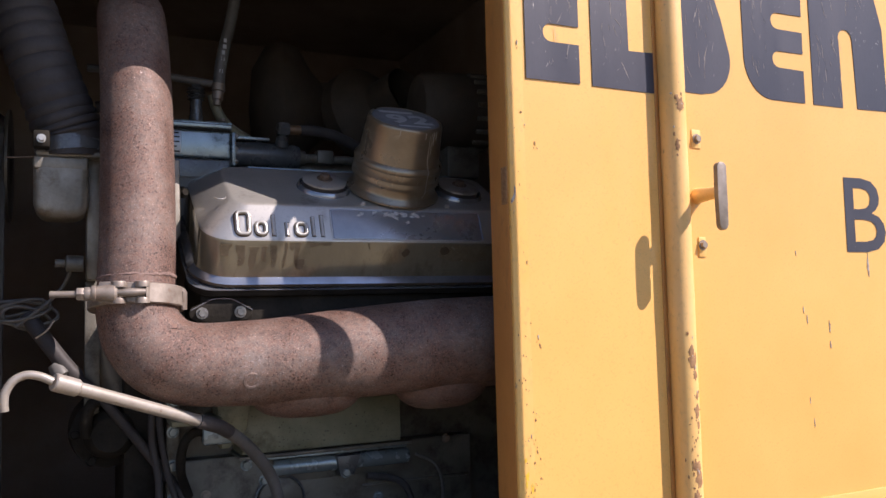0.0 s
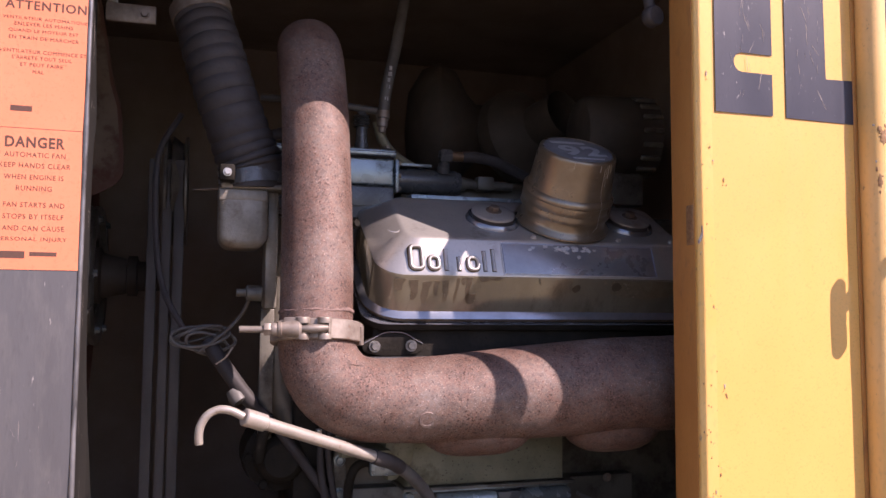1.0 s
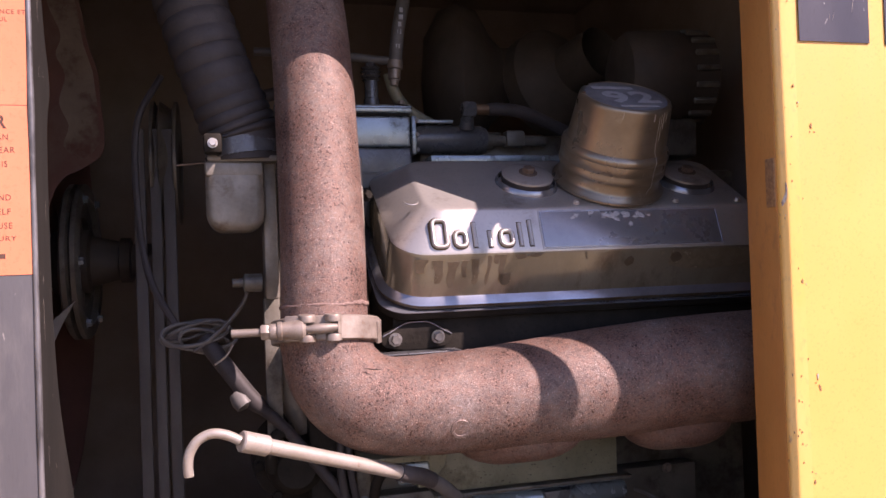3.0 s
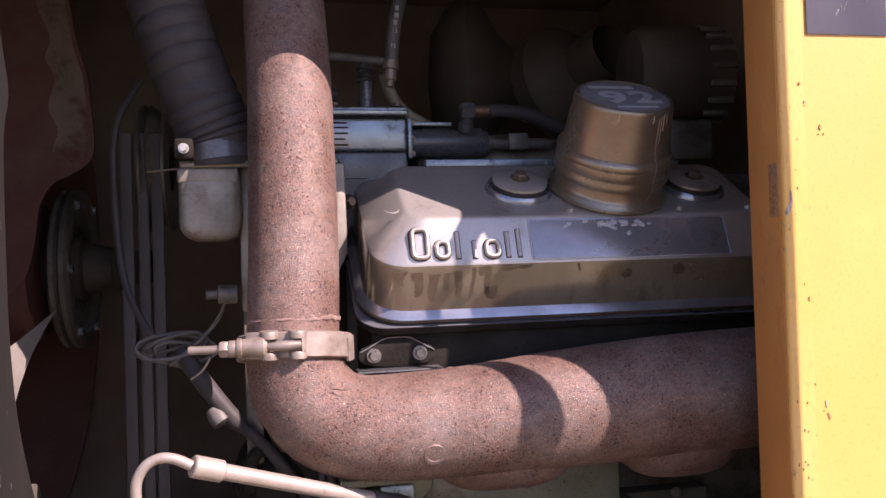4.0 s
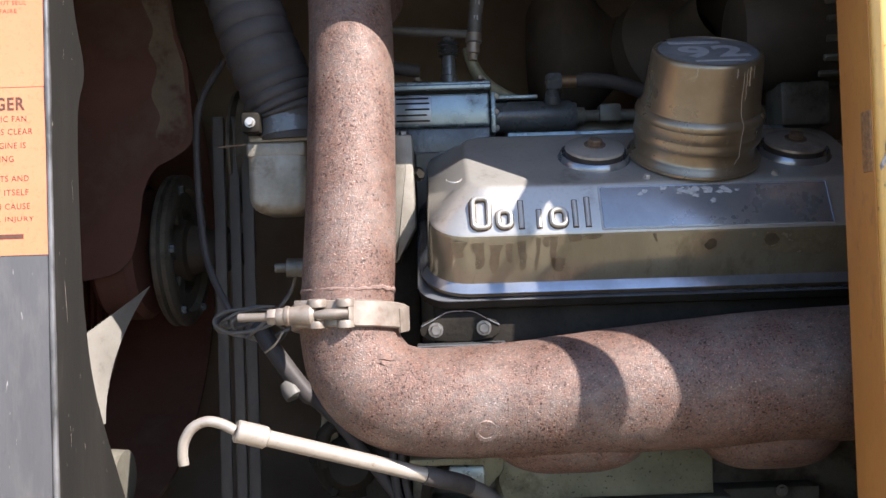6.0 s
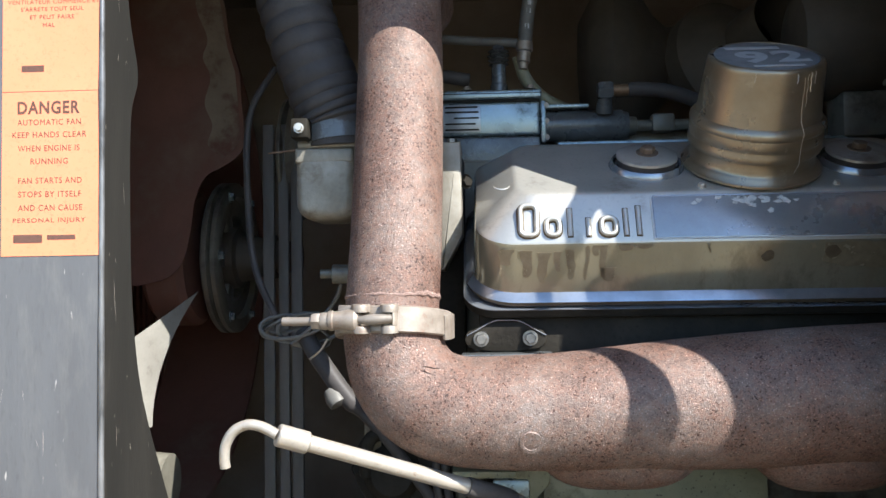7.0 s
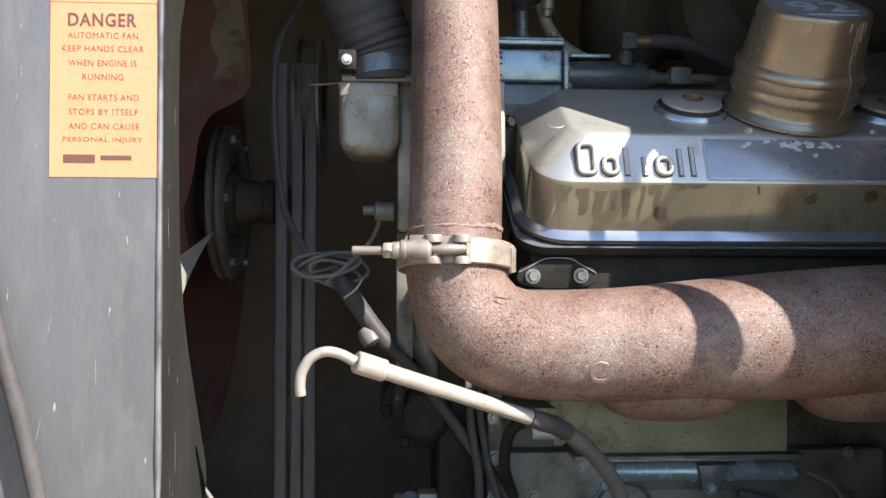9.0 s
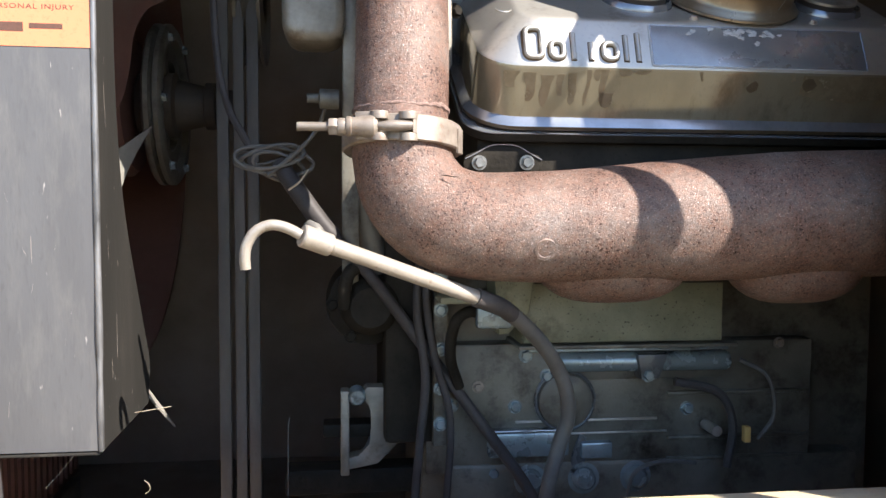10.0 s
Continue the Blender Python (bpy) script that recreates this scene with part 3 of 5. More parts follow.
decal("decal_block", far([(1.555, 1.993), (1.555, 2.068)] + [(1.478 + 0.019 * math.cos(radians(a)), 2.088 + 0.019 * math.sin(radians(a))) for a in range(270, 89, -30)]
                         + [(1.555, 2.108), (1.5555, 2.158)] + [(1.478 + 0.019 * math.cos(radians(a)), 2.177 + 0.019 * math.sin(radians(a))) for a in range(270, 89, -30)]
                         + [(1.556, 2.197), (1.558, 2.36), (1.372, 2.36), (1.373, 2.12)] + [(1.455 - 0.082 * math.cos(radians(a)), 2.085 - 0.092 * math.sin(radians(a))) for a in range(0, 91, 9)] + [(1.50, 1.993)]), Y2 - 0.0008, door2)
decal("decal_block", far([(1.582, 1.993), (1.679, 1.993), (1.676, 2.155)] + [(1.698 + 0.024 * math.cos(radians(a)), 2.160 + 0.024 * math.sin(radians(a))) for a in range(180, -1, -30)]
                         + [(1.728, 1.994), (1.835, 1.996), (1.830, 2.20), (1.80, 2.30), (1.75, 2.36), (1.582, 2.36)]), Y2 - 0.0008, door2)


def scratch_mesh(seed):
    """A thin worn sliver, one unit long, that wanders a little."""
    r = random.Random(seed)
    left, right, x = [], [], 0.0
    for k in range(8):
        x += r.uniform(-0.03, 0.03)
        w = 0.018 * math.sin(math.pi * (k + 0.4) / 7.8) * r.uniform(0.35, 1.0)
        left.append((x - w, k / 7 - 0.5))
        right.append((x + w, k / 7 - 0.5))
    return mesh_of("scratch", prism(left + right[::-1], Matrix(), 0.02), SCRATCH)


SCRATCHES = [scratch_mesh(i) for i in range(5)]


def scratches(parent, y, x0, x1, z0, z1, count, seed, longest=0.06):
    r = random.Random(seed)
    for i in range(count):
        size = 0.012 + (longest - 0.012) * r.random() ** 2.5
        at = facing(r.uniform(x0, x1), y, r.uniform(z0, z1), r.gauss(4, 16))
        piece("scratch", SCRATCHES[i % 5], at @ Matrix.Diagonal((0.9 * size, size, 0.02, 1)), parent)


scratches(door, YD - 0.0019, 0.845, 0.945, 2.02, 2.34, 30, 1, 0.045)
scratches(door, YD - 0.0019, 1.0, 1.075, 2.01, 2.34, 26, 2, 0.045)
scratches(door2, Y2 - 0.0019, 1.225, 1.30, 2.02, 2.34, 34, 3, 0.05)
scratches(door2, Y2 - 0.0019, 1.41, 1.455, 2.06, 2.34, 26, 4, 0.04)
scratches(door2, Y2 - 0.0019, 1.62, 1.70, 2.02, 2.16, 22, 5, 0.04)
scratches(door2, Y2 - 0.0019, 1.62, 1.80, 2.22, 2.34, 26, 6, 0.04)
lettering("B", 0.137, (1.751, Y2 - 0.001, 1.742), door2, DECAL, "letter", 0.177, bold=0.004)
part("latch_tab", box((1.226, Y2 - 0.0028, 1.872), (1.250, Y2 - 0.0002, 1.912), 0.001), EDGE_PAINT, door2, "small painted latch tab")
part("latch_tab", box((1.232, Y2 - 0.0028, 1.640), (1.252, Y2 - 0.0002, 1.682), 0.001), EDGE_PAINT, door2, "small painted latch tab")
piece("bolt", BOLT_MID, facing(1.238, Y2 - 0.003, 1.892, 10), door2, "rusty bolt head")
piece("bolt", BOLT_MID, facing(1.242, Y2 - 0.003, 1.665, 25), door2, "rusty bolt head")
grip = arc(1.2285, 1.815, 0.0125, 10, 170, 6) + [(1.216, 1.80), (1.2155, 1.75), (1.217, 1.70)] + arc(1.2285, 1.700, 0.0115, 180, 360, 6) + [(1.241, 1.735), (1.2385, 1.741), (1.241, 1.75), (1.2405, 1.783), (1.237, 1.788), (1.241, 1.795)]
handle = part("handle", prism(grip, facing(-0.008, 1.288, 0), 0.011, 0.002), HANDLE, door2, "worn grey metal T handle")
part("stem", tube([(1.236, Y2, 1.770), (1.226, 1.32, 1.768), (1.220, 1.287, 1.766)], [0.017, 0.013, 0.012], 14), YELLOW_WORN, handle)
for i, (x, z, w, h) in enumerate([(1.61, 1.48, 0.003, 0.018), (1.61, 1.44, 0.003, 0.010), (1.53, 1.52, 0.002, 0.012), (1.54, 1.50, 0.002, 0.014), (1.535, 1.32, 0.002, 0.010),
                                  (1.545, 1.27, 0.0025, 0.016), (1.75, 1.62, 0.004, 0.035), (1.515, 1.65, 0.002, 0.008)]):
    chip(door2, x, z, w, h, Y2, PRIMER, 40 + i)

# unseen hoop added outside the bay so its shadow crosses pipes and sill
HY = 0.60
hoop = thing("shadow_hoop", "unseen flat steel hoop added to cast the band shadows", "guard rail", (1.67, HY, 0.0))
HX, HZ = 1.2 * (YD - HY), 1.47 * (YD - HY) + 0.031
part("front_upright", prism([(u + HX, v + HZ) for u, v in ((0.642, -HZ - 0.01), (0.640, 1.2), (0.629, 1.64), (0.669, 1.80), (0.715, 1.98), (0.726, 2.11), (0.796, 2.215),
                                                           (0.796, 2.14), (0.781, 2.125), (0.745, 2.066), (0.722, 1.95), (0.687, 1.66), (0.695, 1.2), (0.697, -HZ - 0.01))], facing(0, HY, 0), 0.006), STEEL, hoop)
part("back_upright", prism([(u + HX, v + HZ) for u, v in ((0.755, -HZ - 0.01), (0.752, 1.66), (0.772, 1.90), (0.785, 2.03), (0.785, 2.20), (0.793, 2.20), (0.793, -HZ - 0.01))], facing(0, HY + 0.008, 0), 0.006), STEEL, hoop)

# ---- black shroud panel with warning stickers ----
shroud = thing("fan_shroud", "black painted sheet metal fan shroud with rubbed edges", "fan shroud", (-0.4, 1.6, 1.15))
YS = 1.562
part("front_sheet", box((-0.95, YS, 1.158), (-0.2615, YS + 0.003, 2.55), 0.001), BLACK, shroud)
curve_back = smooth_line([(1.82, 1.157, 0), (1.835, 1.22, 0), (1.80, 1.285, 0), (1.70, 1.459, 0), (1.665, 1.58, 0), (1.654, 1.70, 0), (1.654, 1.885, 0), (1.680, 1.961, 0), (1.648, 2.055, 0), (1.62, 2.25, 0), (1.62, 2.55, 0)], 5)
side = [(YS, 2.55), (YS, 1.157)] + [(p.x, p.y) for p in curve_back]
part("side_flange", prism(side, Matrix(((0, 0, 1, -0.2615), (1, 0, 0, 0), (0, 1, 0, 0), (0, 0, 0, 1))), 0.003), FLANGE, shroud, "dusty side flange with a curved edge, toned dark for shade")
part("corner_bead", tube([(-0.2600, YS + 0.0015, 1.158 + 0.0498 * i) for i in range(29)], 0.0042, 12, rough=0.0012), EDGE, shroud, "bright rubbed corner")
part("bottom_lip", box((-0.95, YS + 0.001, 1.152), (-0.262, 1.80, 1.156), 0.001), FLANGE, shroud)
seal = thing("rubber_hose", "thin black rubber hose hanging before the shroud", "hose", (-0.45, 1.53, 1.3))
part("hose_run", tube(smooth_line([(-0.59, 1.545, 1.80), (-0.492, 1.542, 1.60), (-0.445, 1.540, 1.433), (-0.417, 1.540, 1.324), (-0.398, 1.542, 1.22), (-0.392, 1.56, 1.08), (-0.392, 1.60, 0.65)], 6), 0.011, 12), RUBBER, seal)

sticker = thing("warning_sticker", "orange sticker with an English automatic fan warning", "sticker", (-0.332, YS, 1.796), "fan warning stickers")
part("sheet", box((-0.402, YS - 0.0008, 1.680), (-0.2635, YS + 0.0002, 1.9105), 0.0), LABEL, sticker)
K = 0.000797


def words(text, x0, x1, row, parent, h, bold=0.0):
    u0, u1 = -0.402 + (x0 - 13) * 0.000803, -0.402 + (x1 - 13) * 0.000803
    lettering(text, u1 - u0, ((u0 + u1) / 2, YS - 0.0009, 1.9105 - (row - 148) * K), parent, PRINT, "printed_line", h, bold, 0.0002)


words("DANGER", 41, 152, 176, sticker, 0.0185, 0.03)
for text, x0, x1, y in (("AUTOMATIC FAN", 41, 154, 202), ("KEEP HANDS CLEAR", 32, 164, 224), ("WHEN ENGINE IS", 42, 152, 248), ("RUNNING", 65, 131, 271),
                        ("FAN STARTS AND", 43, 156, 305), ("STOPS BY ITSELF", 43, 155, 329), ("AND CAN CAUSE", 43, 157, 353), ("PERSONAL INJURY", 34, 163, 376)):
    words(text, x0, x1, y, sticker, 0.0082, 0.0)
for x0, x1, y, h in ((35, 86, 407, 0.0115), (95, 145, 405, 0.0065)):
    u0, u1 = -0.402 + (x0 - 13) * 0.000803, -0.402 + (x1 - 13) * 0.000803
    z = 1.9105 - (y - 148) * K
    part("maker_bar", box((u0, YS - 0.0012, z - h / 2), (u1, YS - 0.0008, z + h / 2), 0.0), PRINT, sticker)

sticker2 = thing("warning_sticker", "orange sticker with a French automatic fan warning", "sticker", (-0.332, YS, 2.03), "fan warning stickers")
part("sheet", box((-0.402, YS - 0.0008, 1.9115), (-0.2635, YS + 0.0002, 2.146), 0.0), LABEL, sticker2)
for text, x0, x1, y, h in (("ATTENTION", 12, 143, 21, 0.0155), ("VENTILATEUR AUTOMATIQUE", 9, 145, 45, 0.006), ("ENLEVER LES MAINS", 28, 122, 55, 0.006), ("QUAND LE MOTEUR EST", 19, 131, 67, 0.006),
                           ("EN TRAIN DE MARCHER", 20, 132, 79, 0.006), ("VENTILATEUR COMMENCE ET", 6, 146, 103, 0.006), ("S'ARRETE TOUT SEUL", 26, 122, 114, 0.006),
                           ("ET PEUT FAIRE", 40, 108, 126, 0.006), ("MAL", 60, 78, 138, 0.006)):
    u0, u1 = -0.402 + (x0 + 2) * 0.00094, -0.402 + (x1 + 2) * 0.00094
    lettering(text, u1 - u0, ((u0 + u1) / 2, YS - 0.0009, 2.137 - y * 0.000954), sticker2, PRINT, "printed_line", h, 0.02 if y < 30 else 0.0, 0.0002)
part("maker_bar", box((-0.374, YS - 0.0012, 1.939), (-0.342, YS - 0.0008, 1.948), 0.0), PRINT, sticker2)

# ---- exhaust: upright pipe, clamp, elbow and manifold ----
PIPE0, LEAN_Y = Vector((0.142, 1.628, 1.60)), 0.277


def pipe_axis(z):
    return Vector((0.142 + 0.007 * (z - 1.6) - 0.233 * max(0.0, z - 1.95) ** 2 - 0.035 * max(0.0, 1.72 - z), PIPE0.y + LEAN_Y * (z - 1.60), z))


stack = thing("exhaust_pipe", "rusty brown upright exhaust pipe bending back at its top", "exhaust pipe", (0.142, 1.63, 1.6))
line = [pipe_axis(z) for z in (1.560, 1.622, 1.645, 1.70, 1.80, 1.90, 1.95, 2.00, 2.05, 2.092)]
top = pipe_axis(2.092)
along = (pipe_axis(2.092) - pipe_axis(2.06)).normalized()
back = Vector((0.087, 1.0, -0.02)).normalized()
out = (back - along * back.dot(along)).normalized()
R = 0.127
bend = [top + along * R * math.sin(radians(a)) + out * R * (1 - math.cos(radians(a))) for a in range(10, 91, 10)]
tail = [bend[-1] + (bend[-1] - bend[-2]).normalized() * s for s in (0.03, 0.06, 0.09)]
radii = [0.0672, 0.0676, 0.0676, 0.0676, 0.0676, 0.0676] + [0.0674] * (4 + len(bend) + 3)
part("pipe", tube(line + bend + tail, radii, 48, rough=0.0006), RUST, stack)

bead = []
for i in range(81):
    a = 2 * math.pi * i / 80
    lump = noise.noise(Vector((11 * math.cos(a), 11 * math.sin(a), 0)))
    bead.append(pipe_axis(1.614) + Vector((0.0668 * math.cos(a), 0.0668 * math.sin(a), -0.006 * math.sin(a) + 0.004 * lump)))
part("weld_bead", tube(bead, [0.0030 + 0.0016 * noise.noise(p * 70) for p in bead], 8, caps=False, rough=0.0018), CRUST, stack, "crusty pale weld bead")

manifold = thing("exhaust_manifold", "rusty cast iron exhaust manifold with swelling ports", "exhaust manifold", (0.5, 1.62, 1.45))
run = smooth_line([(0.138, 1.627, 1.590, 0.0700), (0.139, 1.624, 1.555, 0.0712), (0.150, 1.618, 1.512, 0.0735), (0.179, 1.613, 1.475, 0.0755), (0.222, 1.611, 1.456, 0.0765), (0.275, 1.611, 1.451, 0.078),
                   (0.36, 1.612, 1.451, 0.081), (0.46, 1.613, 1.456, 0.086), (0.56, 1.615, 1.461, 0.0905), (0.70, 1.618, 1.468, 0.095), (0.85, 1.622, 1.472, 0.097), (1.0, 1.626, 1.474, 0.097), (1.22, 1.63, 1.476, 0.097)], 5)
part("elbow_and_log", tube([p.to_3d() for p in run], [p.w for p in run], 48, rough=0.0012), RUST, manifold)
for x0, x1, zb in ((0.334, 0.580, 1.336), (0.640, 0.860, 1.332)):
    bm = bmesh.new()
    bmesh.ops.create_uvsphere(bm, u_segments=32, v_segments=18, radius=1.0)
    for v in bm.verts:
        q = v.co.copy()
        q.x = math.copysign(abs(q.x) ** 0.65, q.x)
        v.co = Vector(((x0 + x1) / 2 + q.x * (x1 - x0) / 2, 1.645 + q.y * 0.078, zb + 0.075 + q.z * 0.075))
    part("port_swell", bm, RUST, manifold)
part("cast_boss", lathe([(0, 0.004), (0.008, 0.004), (0.011, 0.009), (0.0155, 0.009), (0.018, 0.005), (0.019, 0), (0.020, -0.01)], basis((0.328, 1.545, 1.425), (0, -0.95, -0.35)), 24), RUST, manifold)
part("weld_tag", lathe([(0, 0.010), (0.007, 0.009), (0.0105, 0.005), (0.012, -0.006)], basis((0.382, 1.668, 1.5165), (0, -0.35, 1)), 14), CRUST, manifold)

part("scratch", tube([(0.186, 1.5455, 1.5225), (0.193, 1.5450, 1.5220), (0.200, 1.5445, 1.5205), (0.209, 1.5440, 1.5200)], [0.0003, 0.0009, 0.0007, 0.0003], 6), HEAD, manifold, "short dark scratch")

clamp = thing("band_clamp", "weathered steel band clamp with a threaded bolt", "clamp", (0.142, 1.63, 1.59))
CA = basis((0.140, 1.633, 1.5735), (0.02, 0.16, 1))
part("band", lathe([(0.071, -0.016), (0.0825, -0.0185), (0.0850, -0.0165), (0.0850, 0.0165), (0.0825, 0.0185), (0.071, 0.016)], CA, 56, closed=True), STEEL, clamp)
FLAT = Matrix(((1, 0, 0, 0), (0, -1, 0, 0), (0, 0, 1, 0), (0, 0, 0, 1)))       # outlines in x and -y, depth up
for x in (0.103, 0.142):
    for z0, z1 in ((1.5675, 1.5780), (1.5960, 1.6065)):
        loop = arc(x, -1.549, 0.0122, 0, 180, 12) + [(x - 0.0122, -1.572), (x + 0.0122, -1.572)]
        part("lug", prism(loop, Matrix.Translation((0, 0, z0)) @ FLAT, z1 - z0, 0.003), STEEL, clamp)
part("end_tab", prism(arc(0.140, -1.633, 0.0868, -8, 30, 8) + arc(0.140, -1.633, 0.0835, 30, -8, 8), Matrix.Translation((0, 0, 1.5545)) @ FLAT, 0.034, 0.001), STEEL, clamp)
# the far lug closes round the end of the rod
part("lug_web", prism(arc(0.142, -1.549, 0.0119, -40, 62, 9) + [(0.142, -1.560), (0.142, -1.572), (0.154, -1.572)], Matrix.Translation((0, 0, 1.5775)) @ FLAT, 0.019, 0.002), STEEL, clamp)
# dark plate stands in for the shade in the gap between the lugs
part("lug_gap_shade", box((0.116, 1.556, 1.572), (0.132, 1.562, 1.602), 0.002), NUT, clamp)
part("strap_end", prism([(0.072, -1.5555), (0.085, -1.5485), (0.104, -1.5455), (0.104, -1.549), (0.087, -1.5525), (0.072, -1.560)], Matrix.Translation((0, 0, 1.5695)) @ FLAT, 0.036, 0.0015), STEEL, clamp)
part("threaded_bolt", lathe([(0, 0)] + [(0.0058 + 0.00035 * (i % 2), 0.0012 * i) for i in range(42)] + [(0, 0.052)], basis((-0.004, 1.553, 1.5845), (1, -0.05, 0.0)), 14), HANDLE, clamp, "dull threaded bolt end")
part("nut", lathe([(0, 0), (0.0108, 0), (0.0120, 0.002), (0.0120, 0.010), (0.0112, 0.012), (0, 0.012)], basis((0.037, 1.551, 1.5845), (1, -0.05, 0)), 6), STEEL, clamp)
part("washer", lathe([(0, 0), (0.0112, 0), (0.0118, 0.002), (0.0118, 0.009), (0.0112, 0.011), (0, 0.011)], basis((0.049, 1.5502, 1.5845), (1, -0.05, 0)), 20), HANDLE, clamp)
part("trunnion", lathe([(0, 0), (0.0128, 0), (0.0138, 0.0015), (0.0138, 0.0060), (0.0124, 0.0075), (0.0126, 0.012), (0.0138, 0.022), (0.0155, 0.031), (0.0158, 0.036), (0.012, 0.041), (0, 0.042)],
                         basis((0.060, 1.5496, 1.5850), (1, -0.03, 0.01)), 24), STEEL, clamp, "tapered trunnion sleeve")
part("link_rod", tube([(0.100, 1.541, 1.586), (0.112, 1.540, 1.586), (0.122, 1.5395, 1.5863), (0.132, 1.540, 1.5867), (0.146, 1.542, 1.587)], [0.0048, 0.0066, 0.0074, 0.0070, 0.0062], 14), HANDLE, clamp, "worn rounded bolt shank")

# ---- engine: rocker cover and what stands on it, tilted with the cylinder bank ----
TILT_BANK = radians(31)
CO = Vector((0, 1.668, 1.755))
BANK = Matrix(((1, 0, 0, CO.x), (0, math.cos(TILT_BANK), -math.sin(TILT_BANK), CO.y), (0, math.sin(TILT_BANK), math.cos(TILT_BANK), CO.z), (0, 0, 0, 1)))


def bank(x, v, u):
    return BANK @ Vector((x, v, u))


def stacked(levels, x0, x1, v0, v1, seg=8, bm=None, lid=True, floor=False):
    """Rounded rectangles (height, inset, corner radius) joined into a shell."""
    bm = bm or bmesh.new()
    rings = []
    for u, inset, r in levels:
        rings.append([bm.verts.new(bank(x, v, u)) for x, v in rounded(x0 + inset, v0 + inset, x1 - inset, v1 - inset, r, seg)])
    for a, b in zip(rings, rings[1:]):
        n = len(a)
        for i in range(n):
            bm.faces.new((a[i], a[(i + 1) % n], b[(i + 1) % n], b[i]))
    if lid:
        bm.faces.new(rings[-1])
    if floor:
        bm.faces.new(rings[0])
    return bm


engine = thing("diesel_engine", "oily grey diesel engine with a painted rocker cover", "engine", (0.6, 2.0, 0.62))
cover = part("rocker_cover", stacked([(-0.0505, 0.0042, 0.061), (-0.047, 0.006, 0.060), (-0.0010, 0.0620, 0.036), (0.0018, 0.0660, 0.034), (0.0028, 0.0710, 0.032), (0.003, 0.078, 0.028)],
                                     0.256, 1.02, -0.050, 0.285), COVER, engine, "satin grey-beige rocker cover with oil stains", 30)
part("cover_skirt", stacked([(-0.136, -0.003, 0.069), (-0.124, 0.0, 0.066), (-0.056, 0.002, 0.062), (-0.0505, 0.0042, 0.061)], 0.256, 1.02, -0.050, 0.285, lid=False), SKIRT, engine, "oily lower wall of the cover, olive painted in for ground reflection", 30)
part("cover_flange", stacked([(-0.1405, -0.0135, 0.079), (-0.1310, -0.0042, 0.070), (-0.1292, -0.0003, 0.067)], 0.256, 1.02, -0.050, 0.285, lid=False), COVER_EDGE, engine, "bright sloping flange ledge")
part("flange_lip", stacked([(-0.1480, -0.008, 0.074), (-0.1470, -0.0122, 0.077), (-0.1440, -0.0136, 0.079), (-0.1407, -0.0137, 0.079)], 0.256, 1.02, -0.050, 0.285, floor=True, lid=False), OILY, engine, "oily rolled lip of the flange")
part("gasket", stacked([(-0.151, -0.004, 0.07), (-0.144, -0.004, 0.07)], 0.256, 1.02, -0.050, 0.285, floor=True), HEAD, engine)
part("head_rail", stacked([(-0.168, -0.012, 0.05), (-0.165, -0.015, 0.05), (-0.154, -0.015, 0.05), (-0.1515, -0.012, 0.05)], 0.255, 1.02, -0.050, 0.285, floor=True), HEAD, engine)
# bright strip added as the highlight along the gasket
part("gasket_glint", stacked([(-0.1523, -0.0162, 0.05), (-0.1510, -0.0162, 0.05)], 0.255, 1.02, -0.050, 0.285, floor=True), COVER_EDGE, engine, "thin bright strip painting in the gasket's highlight")
CH = BANK @ basis((0, -0.044, -0.047), (0, -0.634, 0.773))       # the slanted front face of the cover
part("name_plate", prism(rounded(0.522, 0.0020, 0.8705, 0.0700, 0.002, 2), CH, 0.0022, 0.0008), PLATE, engine, "blank dull metal plate")
rim = [CH @ Vector((u, v, 0.0018)) for u, v in rounded(0.5226, 0.0026, 0.8699, 0.0694, 0.002, 2)]
part("plate_rim", tube(rim + rim[:1], 0.0009, 6, caps=False), COVER_EDGE, engine, "thin bright rim of the plate")
part("plate_frame", prism(rounded(0.5195, 0.0000, 0.8730, 0.0722, 0.003, 2), CH, 0.0016, 0.0005), BADGE_LIGHT, engine, "thin raised border of the plate")
LOWER = BANK @ basis((0, -0.0503, -0.119), (0, -1, 0.03))          # the lower front wall of the cover
rng = random.Random(11)
for u, top, length, w in ((0.303, 0.062, 0.026, 0.020), (0.334, 0.060, 0.046, 0.017), (0.358, 0.056, 0.050, 0.015), (0.380, 0.058, 0.034, 0.010), (0.399, 0.060, 0.050, 0.013), (0.4225, 0.066, 0.057, 0.0065),
                          (0.447, 0.067, 0.057, 0.010), (0.455, 0.030, 0.024, 0.022), (0.436, 0.067, 0.018, 0.012), (0.478, 0.067, 0.010, 0.020), (0.505, 0.067, 0.007, 0.024), (0.60, 0.066, 0.014, 0.004), (0.748, 0.066, 0.011, 0.007)):
    left, right = [], []
    for k in range(9):
        f = k / 8
        half = w * (0.58 - 0.24 * f + 0.09 * rng.uniform(-1, 1)) * (1.0 if k < 8 else 0.5)
        drift = 0.0016 * math.sin(5 * f + u * 90) + 0.0008 * rng.uniform(-1, 1)
        left.append((u + drift - half, top - length * f))
        right.append((u + drift + half, top - length * f))
    part("oil_run", prism(left + right[::-1], LOWER, 0.0005), OIL_RUN, engine, "thin brown oil run")
